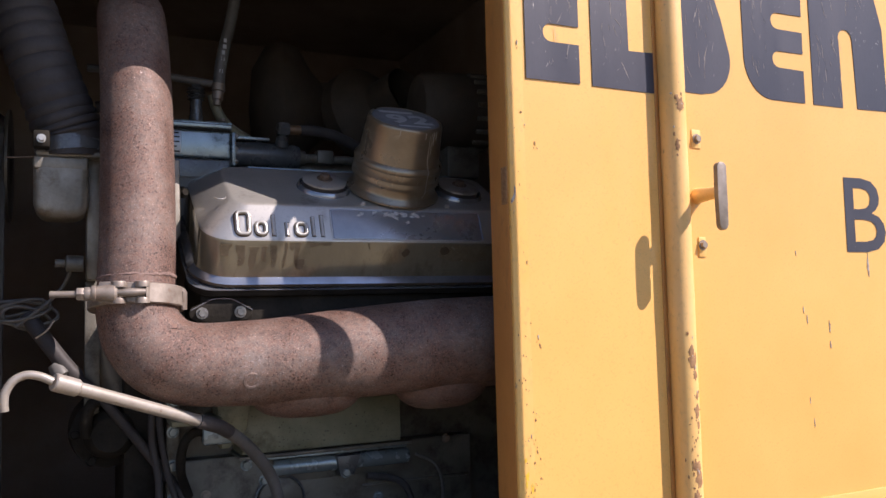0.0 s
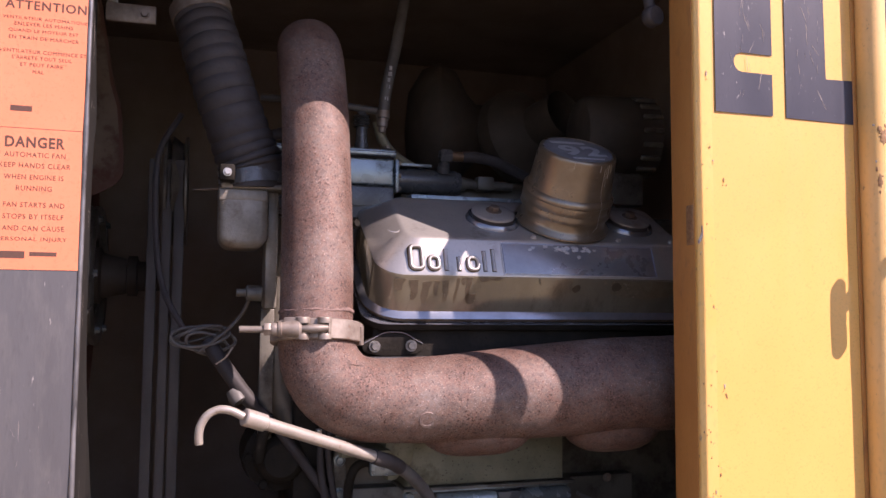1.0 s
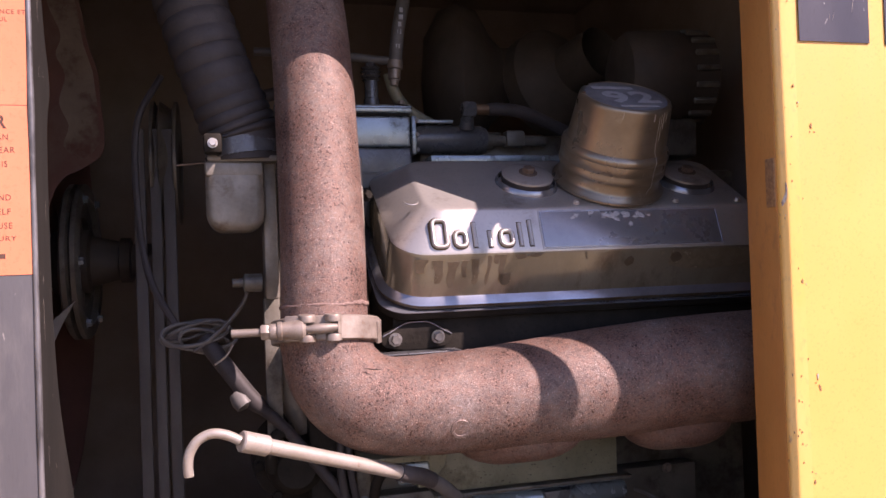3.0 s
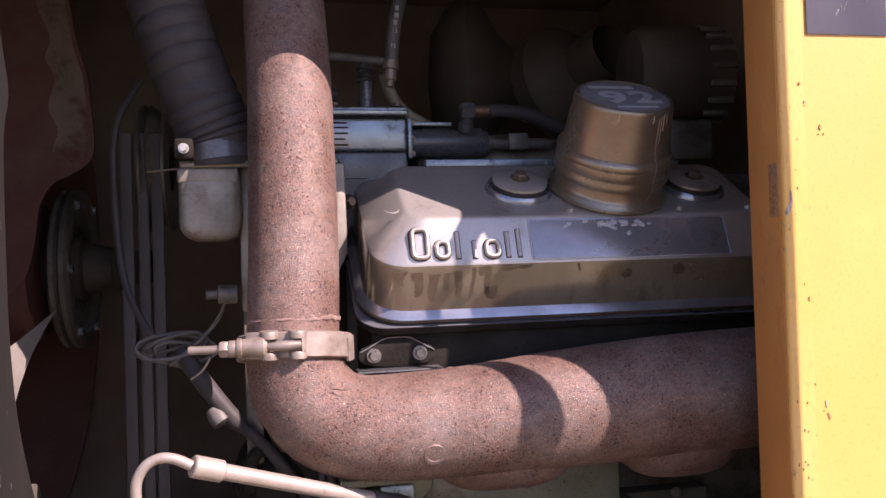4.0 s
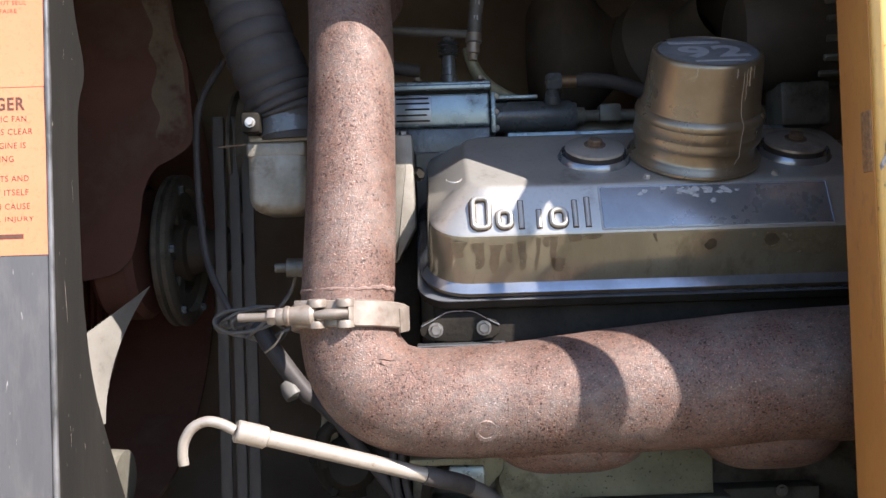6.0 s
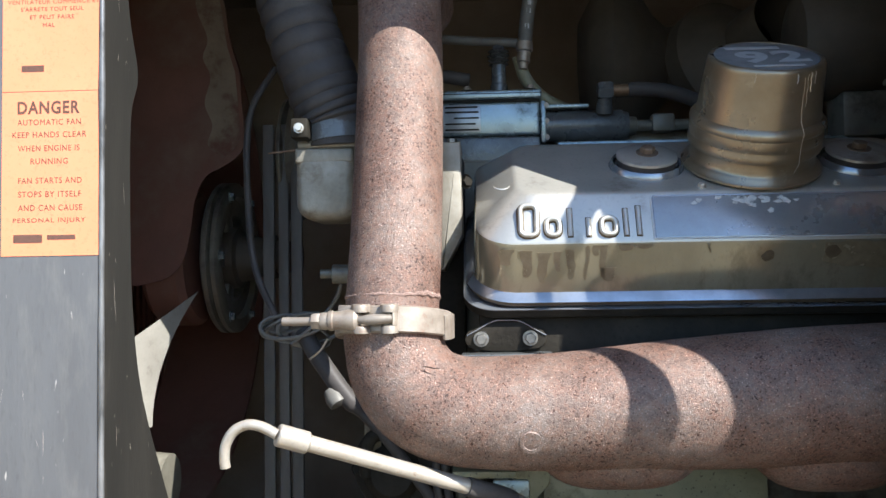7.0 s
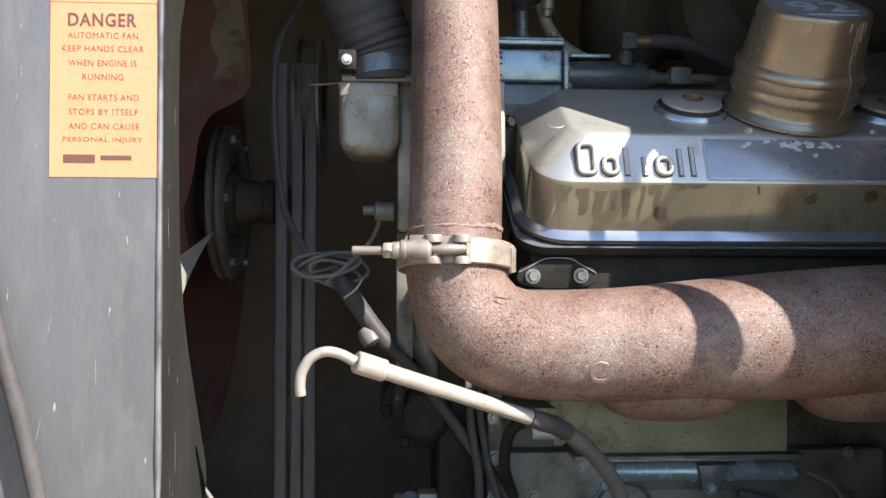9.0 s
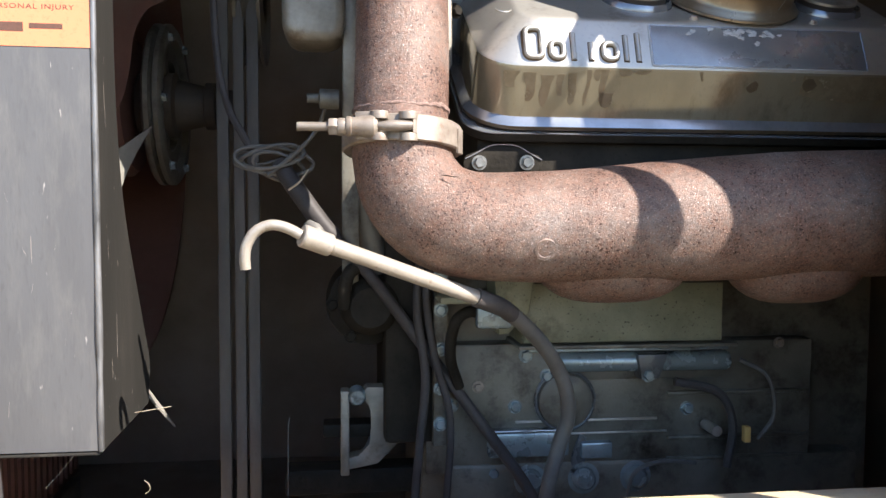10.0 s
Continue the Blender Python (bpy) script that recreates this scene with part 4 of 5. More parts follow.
for u, v, r in ((0.686, 0.045, 0.010), (0.778, 0.050, 0.012)):
    part("dark_spot", prism([(u + r * rng.uniform(0.75, 1.1) * math.cos(a * 0.63), v + r * rng.uniform(0.75, 1.1) * math.sin(a * 0.63)) for a in range(10)], LOWER, 0.0008), OILY, engine)
edge = [(0.765 + 0.018 * i, 0.036 - 0.014 * abs(noise.noise(Vector((i * 0.7, 3.1, 0)))) - 0.010 * math.sin(i * 0.35)) for i in range(13)]
part("oil_stain", prism(edge + [(0.985, 0.066), (0.765, 0.066)], LOWER, 0.0007), OIL_RUN, engine, "broad brown oil stain")
for i in range(30):
    u, r = rng.gauss(0.672, 0.030), rng.uniform(0.0018, 0.0065)
    v = 0.0675 - abs(rng.gauss(0, 0.0065))
    part("flake", prism([(u + r * rng.uniform(0.3, 1.2) * math.cos(a * 0.6), v - 0.002 + r * rng.uniform(0.25, 0.9) * math.sin(a * 0.6)) for a in range(10)], CH, 0.0026 + 0.00003 * i), FLAKE, engine)


def cast_bar(points, w):
    """A raised bar of cast metal on the slanted face."""
    return tube([CH @ Vector((u, v, 0.0015)) for u, v in points], w / 2, 10)


for u0, u1, v in ((0.323, 0.353, 0.060), (0.361, 0.386, 0.038), (0.442, 0.469, 0.038)):
    path = [CH @ Vector((u, w, 0.0015)) for u, w in rounded(u0 + 0.003, 0.009, u1 - 0.003, v - 0.003, 0.008, 5)]
    part("raised_frame", tube([p + CH.col[2].to_3d() * 0.0022 for p in path + path[:1]], 0.0036, 10, caps=False), COVER, engine)
    # dark outline paints in the contact shade and oil at the base
    part("grime_shade_outline", tube([p - CH.col[2].to_3d() * 0.0045 for p in path + path[:1]], 0.0063, 10, caps=False), OILY, engine)
for u, v, w in ((0.399, 0.054, 0.0075), (0.426, 0.038, 0.0075), (0.481, 0.052, 0.0075), (0.500, 0.056, 0.0075)):
    part("raised_bar", cast_bar([(u, 0.007), (u, v - 0.003)], w), COVER, engine)
    # same painted shade and oil round the single bars
    part("grime_shade_outline", tube([CH @ Vector((u, q, -0.0030)) for q in (0.0055, v - 0.001)], w / 2 + 0.0019, 10), OILY, engine)
part("corner_boss", tube([bank(0.300 + 0.012 * math.cos(radians(a)), 0.046 + 0.012 * math.sin(radians(a)), 0.0030) for a in range(180, 361, 20)], 0.0013, 6), COVER, engine)


def cap(x):
    at = BANK @ Matrix.Translation((x, 0.113, 0.003))
    parent = part("filler_cap", lathe([(0, 0.0225), (0.020, 0.0225), (0.044, 0.0210), (0.0475, 0.0190), (0.0480, 0.0155), (0.046, 0.0145), (0.0, 0.0145)], at, 48), COVER, engine, "round grey cover cap")
    part("cap_seat", lathe([(0.040, 0.0035), (0.0505, 0.0040), (0.0520, 0.0085), (0.0535, 0.0095), (0.0550, 0.0085), (0.0570, 0.0030), (0.0590, 0.0), (0.0590, -0.004)], at, 48), COVER_EDGE, parent, "bright rim round the cap")
    # black wall paints in the shade under the cap
    part("cap_gap_shade", lathe([(0.0455, 0.0150), (0.0455, 0.0030)], at, 48), RUBBER, parent)
    piece("cap_nut", BOLT_CAP, BANK @ Matrix.Translation((x, 0.113, 0.0255)), parent, "brown hex nut")


BOLT_CAP = hexbolt("cap_nut", 0.0118, 0.009, NUT, 0.0175)
cap(0.533)
cap(0.862)
for x in (0.60, 0.80, 0.93):
    piece("screw", SCREW, BANK @ Matrix.Translation((x, 0.030, 0.003)), engine)

can = thing("crankcase_breather", "bronze painted breather canister with a badge on top", "breather", tuple(bank(0.69, 0.11, 0.0)))
AX = BANK @ Matrix.Translation((0.695, 0.110, 0.004))
part("base_ring", lathe([(0.085, 0.001), (0.103, 0.001), (0.1055, 0.003), (0.1055, 0.006), (0.1020, 0.008), (0.1005, 0.012), (0.0965, 0.015), (0.0935, 0.019), (0.0930, 0.034), (0.0935, 0.036)], AX, 64), BREATHER, can, "oily base flange under the canister")
part("clamp_band", lathe([(0.0935, 0.036), (0.0975, 0.0375), (0.0995, 0.042), (0.0990, 0.048), (0.0970, 0.052), (0.0975, 0.055), (0.0985, 0.0565), (0.0985, 0.070), (0.0980, 0.072), (0.0995, 0.0745), (0.1000, 0.078), (0.0990, 0.082), (0.0945, 0.087), (0.0915, 0.0885)], AX, 64), BREATHER, can, "beaded band round the canister")
part("canister", lathe([(0.0915, 0.0885), (0.0905, 0.093), (0.0838, 0.163), (0.0832, 0.1685), (0.0815, 0.1720), (0.0790, 0.1735), (0.0755, 0.1735), (0.0750, 0.1722)], AX, 64), BREATHER, can, "bronze canister wall with dried drips")
part("badge", lathe([(0, 0.1738), (0.072, 0.1738), (0.0745, 0.1732), (0.0748, 0.1715)], AX, 56), BADGE, can, "round dark badge")
lettering("92", 0.100, None, can, BADGE_LIGHT, "badge_number", 0.062, 0.035, 0.0, AX @ pose(0.004, -0.010, 0.1745, 0, 0, 0))
part("badge_bar", box((-0.050, 0.034, 0.1738), (0.030, 0.046, 0.1745), 0.0, m=AX), BADGE_LIGHT, can)
part("badge_bar", box((-0.034, -0.058, 0.1738), (0.038, -0.052, 0.1745), 0.0, m=AX), BADGE_LIGHT, can)
for k, (a, z0, z1, w) in enumerate(((-52, 0.02, 0.162, 0.0015), (-44, 0.140, 0.168, 0.0028), (-38, 0.150, 0.168, 0.002), (-60, 0.155, 0.168, 0.0028), (-100, 0.156, 0.168, 0.002), (-48, 0.120, 0.166, 0.0012))):
    pts = []
    for i in range(10):
        z = z0 + (z1 - z0) * i / 9
        r = 0.0945 if z < 0.034 else 0.1005 if z < 0.088 else 0.0908 - (z - 0.094) * 0.096
        aa = radians(a - 16 + 0.5 * math.sin(i * 1.7 + k))
        pts.append(AX @ Vector((r * math.cos(aa), r * math.sin(aa), z)))
    part("dried_drip", tube(pts, w * 0.30, 6), CLEAN, can)

# cylinder head, block, lower plates
part("cylinder_head", box((0.262, 1.716, 1.372), (1.05, 2.05, 1.622), 0.006), HEAD, engine, "dark oily cylinder head")
part("block", box((0.20, 1.945, 0.70), (1.10, 2.30, 1.86), 0.01), BLOCK, engine)
flange = part("cover_flange_plate", prism([(0.252 + 0.012 * math.cos(radians(a)), 1.547 + 0.014 * math.sin(radians(a))) for a in range(90, 271, 30)]
                                          + [(0.283, 1.527), (0.322, 1.527)] + [(0.353 + 0.012 * math.cos(radians(a)), 1.547 + 0.014 * math.sin(radians(a))) for a in range(270, 451, 30)]
                                          + [(0.325, 1.574), (0.280, 1.574)], facing(0, 1.717, 0), 0.010, 0.002), HEAD, engine, "small dark flange plate")
part("flange_rim", tube(smooth_line([(0.243, 1.706, 1.553), (0.258, 1.706, 1.5605), (0.282, 1.706, 1.5735), (0.303, 1.706, 1.5755), (0.325, 1.706, 1.5735), (0.348, 1.706, 1.5605), (0.364, 1.706, 1.552)], 4), 0.0012, 6), COVER_EDGE, flange, "thin bright rim along the top edge")
piece("bolt", BOLT_BIG, facing(0.265, 1.706, 1.547, 8), flange, "greasy bolt head")
piece("bolt", BOLT_BIG, facing(0.340, 1.706, 1.548, 20), flange, "greasy bolt head")
part("gasket_tongue", prism([(0.236, 1.668), (0.300, 1.668), (0.372, 1.676), (0.372, 1.716), (0.236, 1.716)], Matrix.Translation((0, 0, 1.5245)), 0.0020, 0.0006), GREASE, engine, "thin greasy gasket edge")
part("port_neck", prism([(0.305, 1.40), (0.385, 1.40), (0.372, 1.30), (0.335, 1.262), (0.318, 1.262)], facing(0, 1.88, 0), 0.075, 0.006), GREEN, engine, "dull green cast neck under the manifold")
part("ledge", box((0.215, 1.78, 1.318), (0.318, 1.88, 1.330), 0.003), GREEN, engine)
part("green_casting", prism([(0.366, 1.238), (0.738, 1.238), (0.738, 1.346), (0.372, 1.346), (0.368, 1.322), (0.366, 1.272)], facing(0, 1.95, 0), 0.108, 0.008), GREEN, engine, "green painted casting with chipped paint")
part("casting_lip", box((0.36, 1.836, 1.229), (0.765, 1.95, 1.2355), 0.002), BLOCK, engine)
part("casting_rail", box((0.385, 1.868, 1.2175), (0.762, 1.905, 1.2235), 0.002), BLUEGREY, engine, "thin bright rail under the casting")
part("side_plate", box((0.205, 1.905, 0.99), (0.95, 1.95, 1.228), 0.004), BLOCK, engine, "dark side plate")
part("cover_bar", tube([(0.446, 1.893, 1.196), (0.452, 1.892, 1.196), (0.765, 1.890, 1.194), (0.772, 1.890, 1.194)], [0.015, 0.019, 0.019, 0.015], 20), BLUEGREY, engine, "rounded greasy clamp bar")
part("bar_seat", box((0.440, 1.897, 1.160), (0.765, 1.9055, 1.216), 0.002), BLOCK, engine)
part("bar_tab", prism([(0.586, 1.212), (0.645, 1.212), (0.628, 1.166), (0.594, 1.166)], facing(0, 1.895, 0), 0.032, 0.004), GREASE, engine, "tapered clamp tab")
for x, z, t in ((0.607, 1.174, 5), (0.428, 1.168, 15), (0.369, 1.112, 0), (0.388, 1.206, 20), (0.252, 1.117, 12), (0.70, 1.10, 3), (0.33, 0.99, 9)):
    y = 1.865 if x == 0.607 else 1.905
    piece("bolt", BOLT_DARK, facing(x, y, z, t), engine)
part("round_cover", lathe([(0, 0.012), (0.046, 0.012), (0.050, 0.010), (0.052, 0.0), (0.058, -0.002)], facing(0.462, 1.903, 1.122), 40), BLOCK, engine)
part("bright_rail", box((0.37, 1.898, 1.082), (0.64, 1.904, 1.086), 0.001), CLEAN, engine)
part("bright_rail", box((0.47, 1.898, 1.058), (0.66, 1.904, 1.061), 0.001), CLEAN, engine)
part("pan_rail", box((0.318, 1.885, 1.022), (0.468, 1.95, 1.068), 0.005), BLUEGREY, engine, "pale grey rail")
part("pan_rail", box((0.492, 1.890, 1.014), (0.552, 1.95, 1.044), 0.004), BLUEGREY, engine, "short pale grey rail")
part("rail_edge", box((0.315, 1.882, 1.0685), (0.475, 1.905, 1.0735), 0.002), COVER_EDGE, engine)
part("pan_bracket", prism([(0.478, 1.02), (0.492, 1.06), (0.505, 1.05), (0.500, 0.96), (0.470, 0.95)], facing(0, 1.92, 0), 0.02, 0.003), GREASE, engine)
part("lower_case", box((0.25, 1.90, 0.66), (1.05, 2.30, 1.008), 0.01), BLOCK, engine)
for x in (0.398, 0.50, 0.60):
    part("plug", lathe([(0, 0.014), (0.016, 0.014), (0.020, 0.010), (0.022, 0.0), (0.030, -0.001)], facing(x, 1.899, 0.975), 24), BLUEGREY, engine)
for x in (0.30, 0.52, 0.66, 0.88):
    piece("bolt", BOLT_MID, facing(x, 1.903, 1.222 if x > 0.5 else 1.15, 13 * x), engine)
for z in (1.005, 1.045, 1.13):
    part("cast_rib", box((0.66, 1.898, z - 0.004), (0.94, 1.91, z + 0.004), 0.003), BLOCK, engine)
part("cover_lip", lathe([(0.052, 0.006), (0.055, 0.0075), (0.058, 0.006), (0.058, 0.0)], facing(0.462, 1.903, 1.122), 40), GREASE, engine)
part("injector_line", tube(smooth_line([(0.30, 1.84, 1.29), (0.27, 1.82, 1.30), (0.245, 1.82, 1.28), (0.24, 1.84, 1.22), (0.26, 1.87, 1.16)], 5), 0.010, 10), HEAD, engine)
part("wire", tube(smooth_line([(0.78, 1.86, 1.20), (0.83, 1.85, 1.17), (0.845, 1.85, 1.10), (0.82, 1.86, 1.05)], 6), 0.004, 8), HOSE, engine)
part("wire", tube(smooth_line([(0.66, 1.87, 1.16), (0.74, 1.86, 1.14), (0.77, 1.86, 1.08), (0.76, 1.86, 1.0)], 6), 0.008, 8), RUBBER, engine)
part("wire", tube(smooth_line([(0.57, 1.86, 0.95), (0.58, 1.85, 1.0), (0.63, 1.85, 1.018), (0.70, 1.86, 1.01)], 6), 0.004, 8), HOSE, engine)
part("connector", box((0.792, 1.855, 1.045), (0.804, 1.870, 1.075), 0.002), YELLOW_WORN, engine, "small yellow connector")
part("sensor", tube([(0.735, 1.85, 1.07), (0.735, 1.90, 1.07)], 0.010, 12), CLEAN, engine)
part("stud", box((0.175, 1.86, 1.35), (0.186, 1.875, 1.366), 0.002), CLEAN, engine)
part("bracket_arm", box((0.28, 1.80, 1.272), (0.34, 1.83, 1.312), 0.006), BLUEGREY, engine)

# front end: thermostat housing, sender
thermo = part("thermostat_housing", cushion(-0.040, 1.742, 0.060, 1.866, 0.030, facing(0, 1.895, 0), 0.105, 0.016), ALLOY, engine, "cast alloy thermostat housing")
part("housing_shoulder", box((-0.0405, 1.7895, 1.836), (0.058, 1.893, 1.8625), 0.005, 3), ALLOY, thermo)
part("housing_step", box((-0.036, 1.790, 1.862), (0.09, 1.91, 1.874), 0.004), ALLOY, thermo)
part("housing_neck", box((0.056, 1.82, 1.62), (0.082, 1.90, 1.868), 0.006), ALLOY, thermo)
part("front_plate", prism([(0.198, 1.872), (0.236, 1.872), (0.238, 1.715), (0.206, 1.655), (0.198, 1.655)], facing(0, 1.90, 0), 0.085, 0.006), ALLOY, thermo, "pale alloy flange")
piece("bolt", BOLT_BIG, Matrix.Translation((0.221, 1.845, 1.872)), thermo)
piece("bolt", BOLT_BLACK, basis((0.243, 1.83, 1.805), (0.6, -1, 0)), thermo)
part("front_cover", box((0.13, 1.90, 1.05), (0.24, 2.2, 1.86), 0.01), HEAD, engine)
part("water_pipe", tube(smooth_line([(0.10, 1.93, 1.74), (0.095, 1.93, 1.60), (0.10, 1.94, 1.45), (0.13, 1.95, 1.36)], 6), 0.026, 16), BLOCK, engine)
part("pump_body", lathe([(0, 0.05), (0.035, 0.05), (0.05, 0.035), (0.055, 0.0), (0.075, -0.01), (0.08, -0.05), (0.08, -0.12)], facing(0.105, 1.93, 1.30), 32), HEAD, engine)
for a in range(0, 360, 60):
    piece("bolt", BOLT_BLACK, facing(0.105 + 0.066 * math.cos(radians(a)), 1.938, 1.30 + 0.066 * math.sin(radians(a)), a), engine)
part("bracket_strap", box((0.055, 1.90, 1.33), (0.085, 1.912, 1.62), 0.003), BLOCK, engine)
part("small_elbow", tube(smooth_line([(0.10, 1.89, 1.375), (0.07, 1.88, 1.365), (0.06, 1.88, 1.335), (0.06, 1.89, 1.30)], 5), 0.012, 12), HEAD, engine)
part("fuel_line", tube(smooth_line([(0.22, 1.89, 1.40), (0.20, 1.86, 1.33), (0.215, 1.86, 1.22), (0.245, 1.87, 1.10), (0.24, 1.88, 0.95)], 6), 0.007, 10), RUBBER, engine)
part("lower_bracket", box((0.02, 1.95, 1.05), (0.13, 2.0, 1.075), 0.004), HEAD, engine)
part("sender_unit", tube([(0.0, 1.803, 1.652), (0.018, 1.803, 1.652), (0.02, 1.803, 1.652), (0.05, 1.804, 1.651)], [0.008, 0.008, 0.016, 0.016], 14), BLOCK, engine, "small grey sender")

part("drain_pin", tube([(-0.088, 1.80, 1.8565), (-0.070, 1.805, 1.859), (-0.035, 1.812, 1.8635)], [0.0015, 0.0018, 0.0024], 8), NUT, thermo, "thin brown drain pin")

hose = thing("radiator_hose", "black corrugated rubber radiator hose under a steel hose clip", "hose", (0.03, 1.84, 1.875))
path = smooth_line([(0.028, 1.838, 1.868), (0.026, 1.837, 1.91), (0.007, 1.832, 1.96), (-0.025, 1.826, 2.046), (-0.056, 1.836, 2.145), (-0.082, 1.865, 2.235), (-0.086, 1.870, 2.25)], 44)
ribs = []
for i in range(len(path)):
    base = 0.0622 - 0.0075 * max(0.0, path[i].z - 1.93) / 0.32
    ribs.append(base + ((0.0048 + 0.0014 * math.sin(0.043 * i)) * abs(math.sin(0.255 * i + 0.7 * math.sin(0.031 * i))) ** 0.6 if i > 46 else 0.001))
part("hose_wall", tube(path, ribs, 40), RUBBER, hose)
clip = part("hose_clip", lathe([(0.064, -0.018), (0.067, -0.018), (0.067, 0.018), (0.064, 0.018)], basis((0.026, 1.840, 1.891), (-0.12, 0.06, 1)), 48, closed=True), GREASE, hose, "dull steel hose clip")
part("clip_lug", box((-0.040, 1.756, 1.873), (-0.010, 1.790, 1.907), 0.005), HEAD, clip)
piece("clip_bolt", SCREW, facing(-0.025, 1.756, 1.889, 15) @ Matrix.Diagonal((1.3, 1.3, 1.6, 1)), clip, "bright bolt")
part("top_band", lathe([(0.060, -0.014), (0.064, -0.014), (0.064, 0.014), (0.060, 0.014)], basis((-0.084, 1.867, 2.242), (-0.25, 0.25, 1)), 48, closed=True), STEEL, hose)
part("upper_pipe", tube([(-0.084, 1.868, 2.238), (-0.092, 1.885, 2.30), (-0.12, 1.92, 2.45), (-0.2, 1.95, 2.58)], 0.0545, 24), BLOCK, hose)
brk = thing("mounting_bracket", "small steel bracket with a bolt under the bay roof", "bracket", (-0.21, 1.9, 2.235))
part("arm", box((-0.275, 1.885, 2.215), (-0.175, 1.90, 2.255), 0.004), STEEL, brk)
part("hanger", box((-0.272, 1.886, 2.25), (-0.25, 1.90, 2.602), 0.002), BLOCK, brk)
piece("bolt", BOLT_MID, facing(-0.198, 1.885, 2.235, 10), brk)

# governor with its tube, fittings and hoses
gov = part("governor_box", box((0.10, 2.094, 1.932), (0.392, 2.30, 2.000), 0.006, 3), BLUEGREY, engine, "oily blue-grey governor box")
# darker lower half paints in shade as well as oil
part("governor_base", box((0.098, 2.097, 1.862), (0.394, 2.30, 1.931), 0.006, 3), GREASE, gov, "oily lower half of the governor, darkened for shade")
part("lid_gasket", box((0.101, 2.0955, 2.000), (0.391, 2.30, 2.006), 0.001), HEAD, gov)
part("governor_lid", box((0.096, 2.089, 2.006), (0.396, 2.305, 2.024), 0.004, 3), BLUEGREY, gov)
part("lid_seam", box((0.0965, 2.0885, 2.0155), (0.3955, 2.0895, 2.0175), 0.0003), HEAD, gov)
part("data_plate", box((0.196, 2.0922, 1.939), (0.272, 2.0938, 1.995), 0.0004), PLATE, gov, "small ribbed data plate")
for x0, x1, z in ((0.200, 0.266, 1.990), (0.200, 0.268, 1.980), (0.218, 0.268, 1.968), (0.200, 0.262, 1.956), (0.200, 0.268, 1.944)):
    part("plate_bar", box((x0, 2.0912, z - 0.0017), (x1, 2.0924, z + 0.0017), 0.0), HEAD, gov)
piece("bolt", BOLT_MID, Matrix.Translation((0.375, 2.105, 2.027)), gov)
piece("bolt", BOLT_MID, Matrix.Translation((0.245, 2.105, 2.027)), gov)
part("governor_flange", box((0.3935, 2.088, 1.915), (0.404, 2.20, 2.0), 0.003), BLUEGREY, gov)
for z in (1.925, 1.958, 1.990):
    piece("bolt", SCREW, basis((0.404, 2.092, z), (0.3, -1, 0)), gov)
part("governor_tube", tube([(0.40, 2.125, 1.952), (0.45, 2.125, 1.952), (0.56, 2.125, 1.951), (0.572, 2.125, 1.951)], [0.031, 0.033, 0.033, 0.029], 28), GREASE, gov, "dark greasy tube")
part("top_strip", box((0.404, 2.10, 1.986), (0.492, 2.14, 1.994), 0.002), BLUEGREY, gov)
part("control_shaft", tube([(0.57, 2.125, 1.951), (0.59, 2.125, 1.951), (0.592, 2.125, 1.951), (0.72, 2.125, 1.95)], [0.020, 0.018, 0.012, 0.012], 16), BLOCK, gov)
part("link_block", box((0.62, 2.105, 1.935), (0.665, 2.14, 1.972), 0.005), BLOCK, gov)
part("elbow", tube([(0.522, 2.10, 1.975), (0.522, 2.088, 2.00), (0.522, 2.078, 2.012)], [0.018, 0.0135, 0.0135], 14), GREASE, gov)
part("union_nut", lathe([(0, -0.016), (0.016, -0.016), (0.0185, -0.011), (0.0185, 0.009), (0.0165, 0.014), (0, 0.014)], basis((0.522, 2.075, 2.013), (1, 0, 0)), 6), GREASE, gov)
part("brass_nut", tube([(0.536, 2.075, 2.013), (0.566, 2.075, 2.013)], 0.0125, 12), BRASS, gov, "dull brass coupling")
part("fuel_hose", tube(smooth_line([(0.566, 2.075, 2.013), (0.60, 2.075, 2.014), (0.66, 2.078, 2.005), (0.74, 2.09, 1.975), (0.85, 2.10, 1.93)], 6), 0.0145, 14), RUBBER, gov)
part("braided_hose", tube(smooth_line([(0.43, 2.16, 2.45), (0.40, 2.13, 2.30), (0.375, 2.11, 2.20), (0.366, 2.11, 2.13), (0.364, 2.11, 2.105)], 8), [0.0145 + 0.0007 * (i % 2) for i in range(33)], 14), HOSE, engine, "braided grey hose")
for k, z in enumerate((2.155, 2.172, 2.187, 2.204, 2.220, 2.236)):
    x = 0.3665 + 0.14 * max(0.0, z - 2.13) ** 1.0
    part("hose_print", box((x - 0.005, 2.0945, z - 0.005), (x + 0.004 - 0.002 * (k % 2), 2.0990, z + 0.005), 0.0004), BADGE_LIGHT, engine)
part("hose_union", tube([(0.365, 2.11, 2.125), (0.364, 2.11, 2.108), (0.3635, 2.11, 2.106), (0.362, 2.11, 2.085), (0.362, 2.11, 2.083), (0.361, 2.11, 2.07)], [0.0175, 0.0175, 0.014, 0.014, 0.011, 0.009], 12), STEEL, engine)
part("curved_pipe", tube(smooth_line([(0.352, 2.125, 2.10), (0.366, 2.125, 2.055), (0.395, 2.13, 2.02), (0.44, 2.14, 1.995), (0.50, 2.16, 1.975)], 6), 0.013, 12), GREEN, engine, "greenish bent pipe")
part("cross_rod", tube([(0.06, 2.13, 2.142), (0.2, 2.12, 2.139), (0.365, 2.115, 2.125)], 0.0095, 10), HOSE, engine)
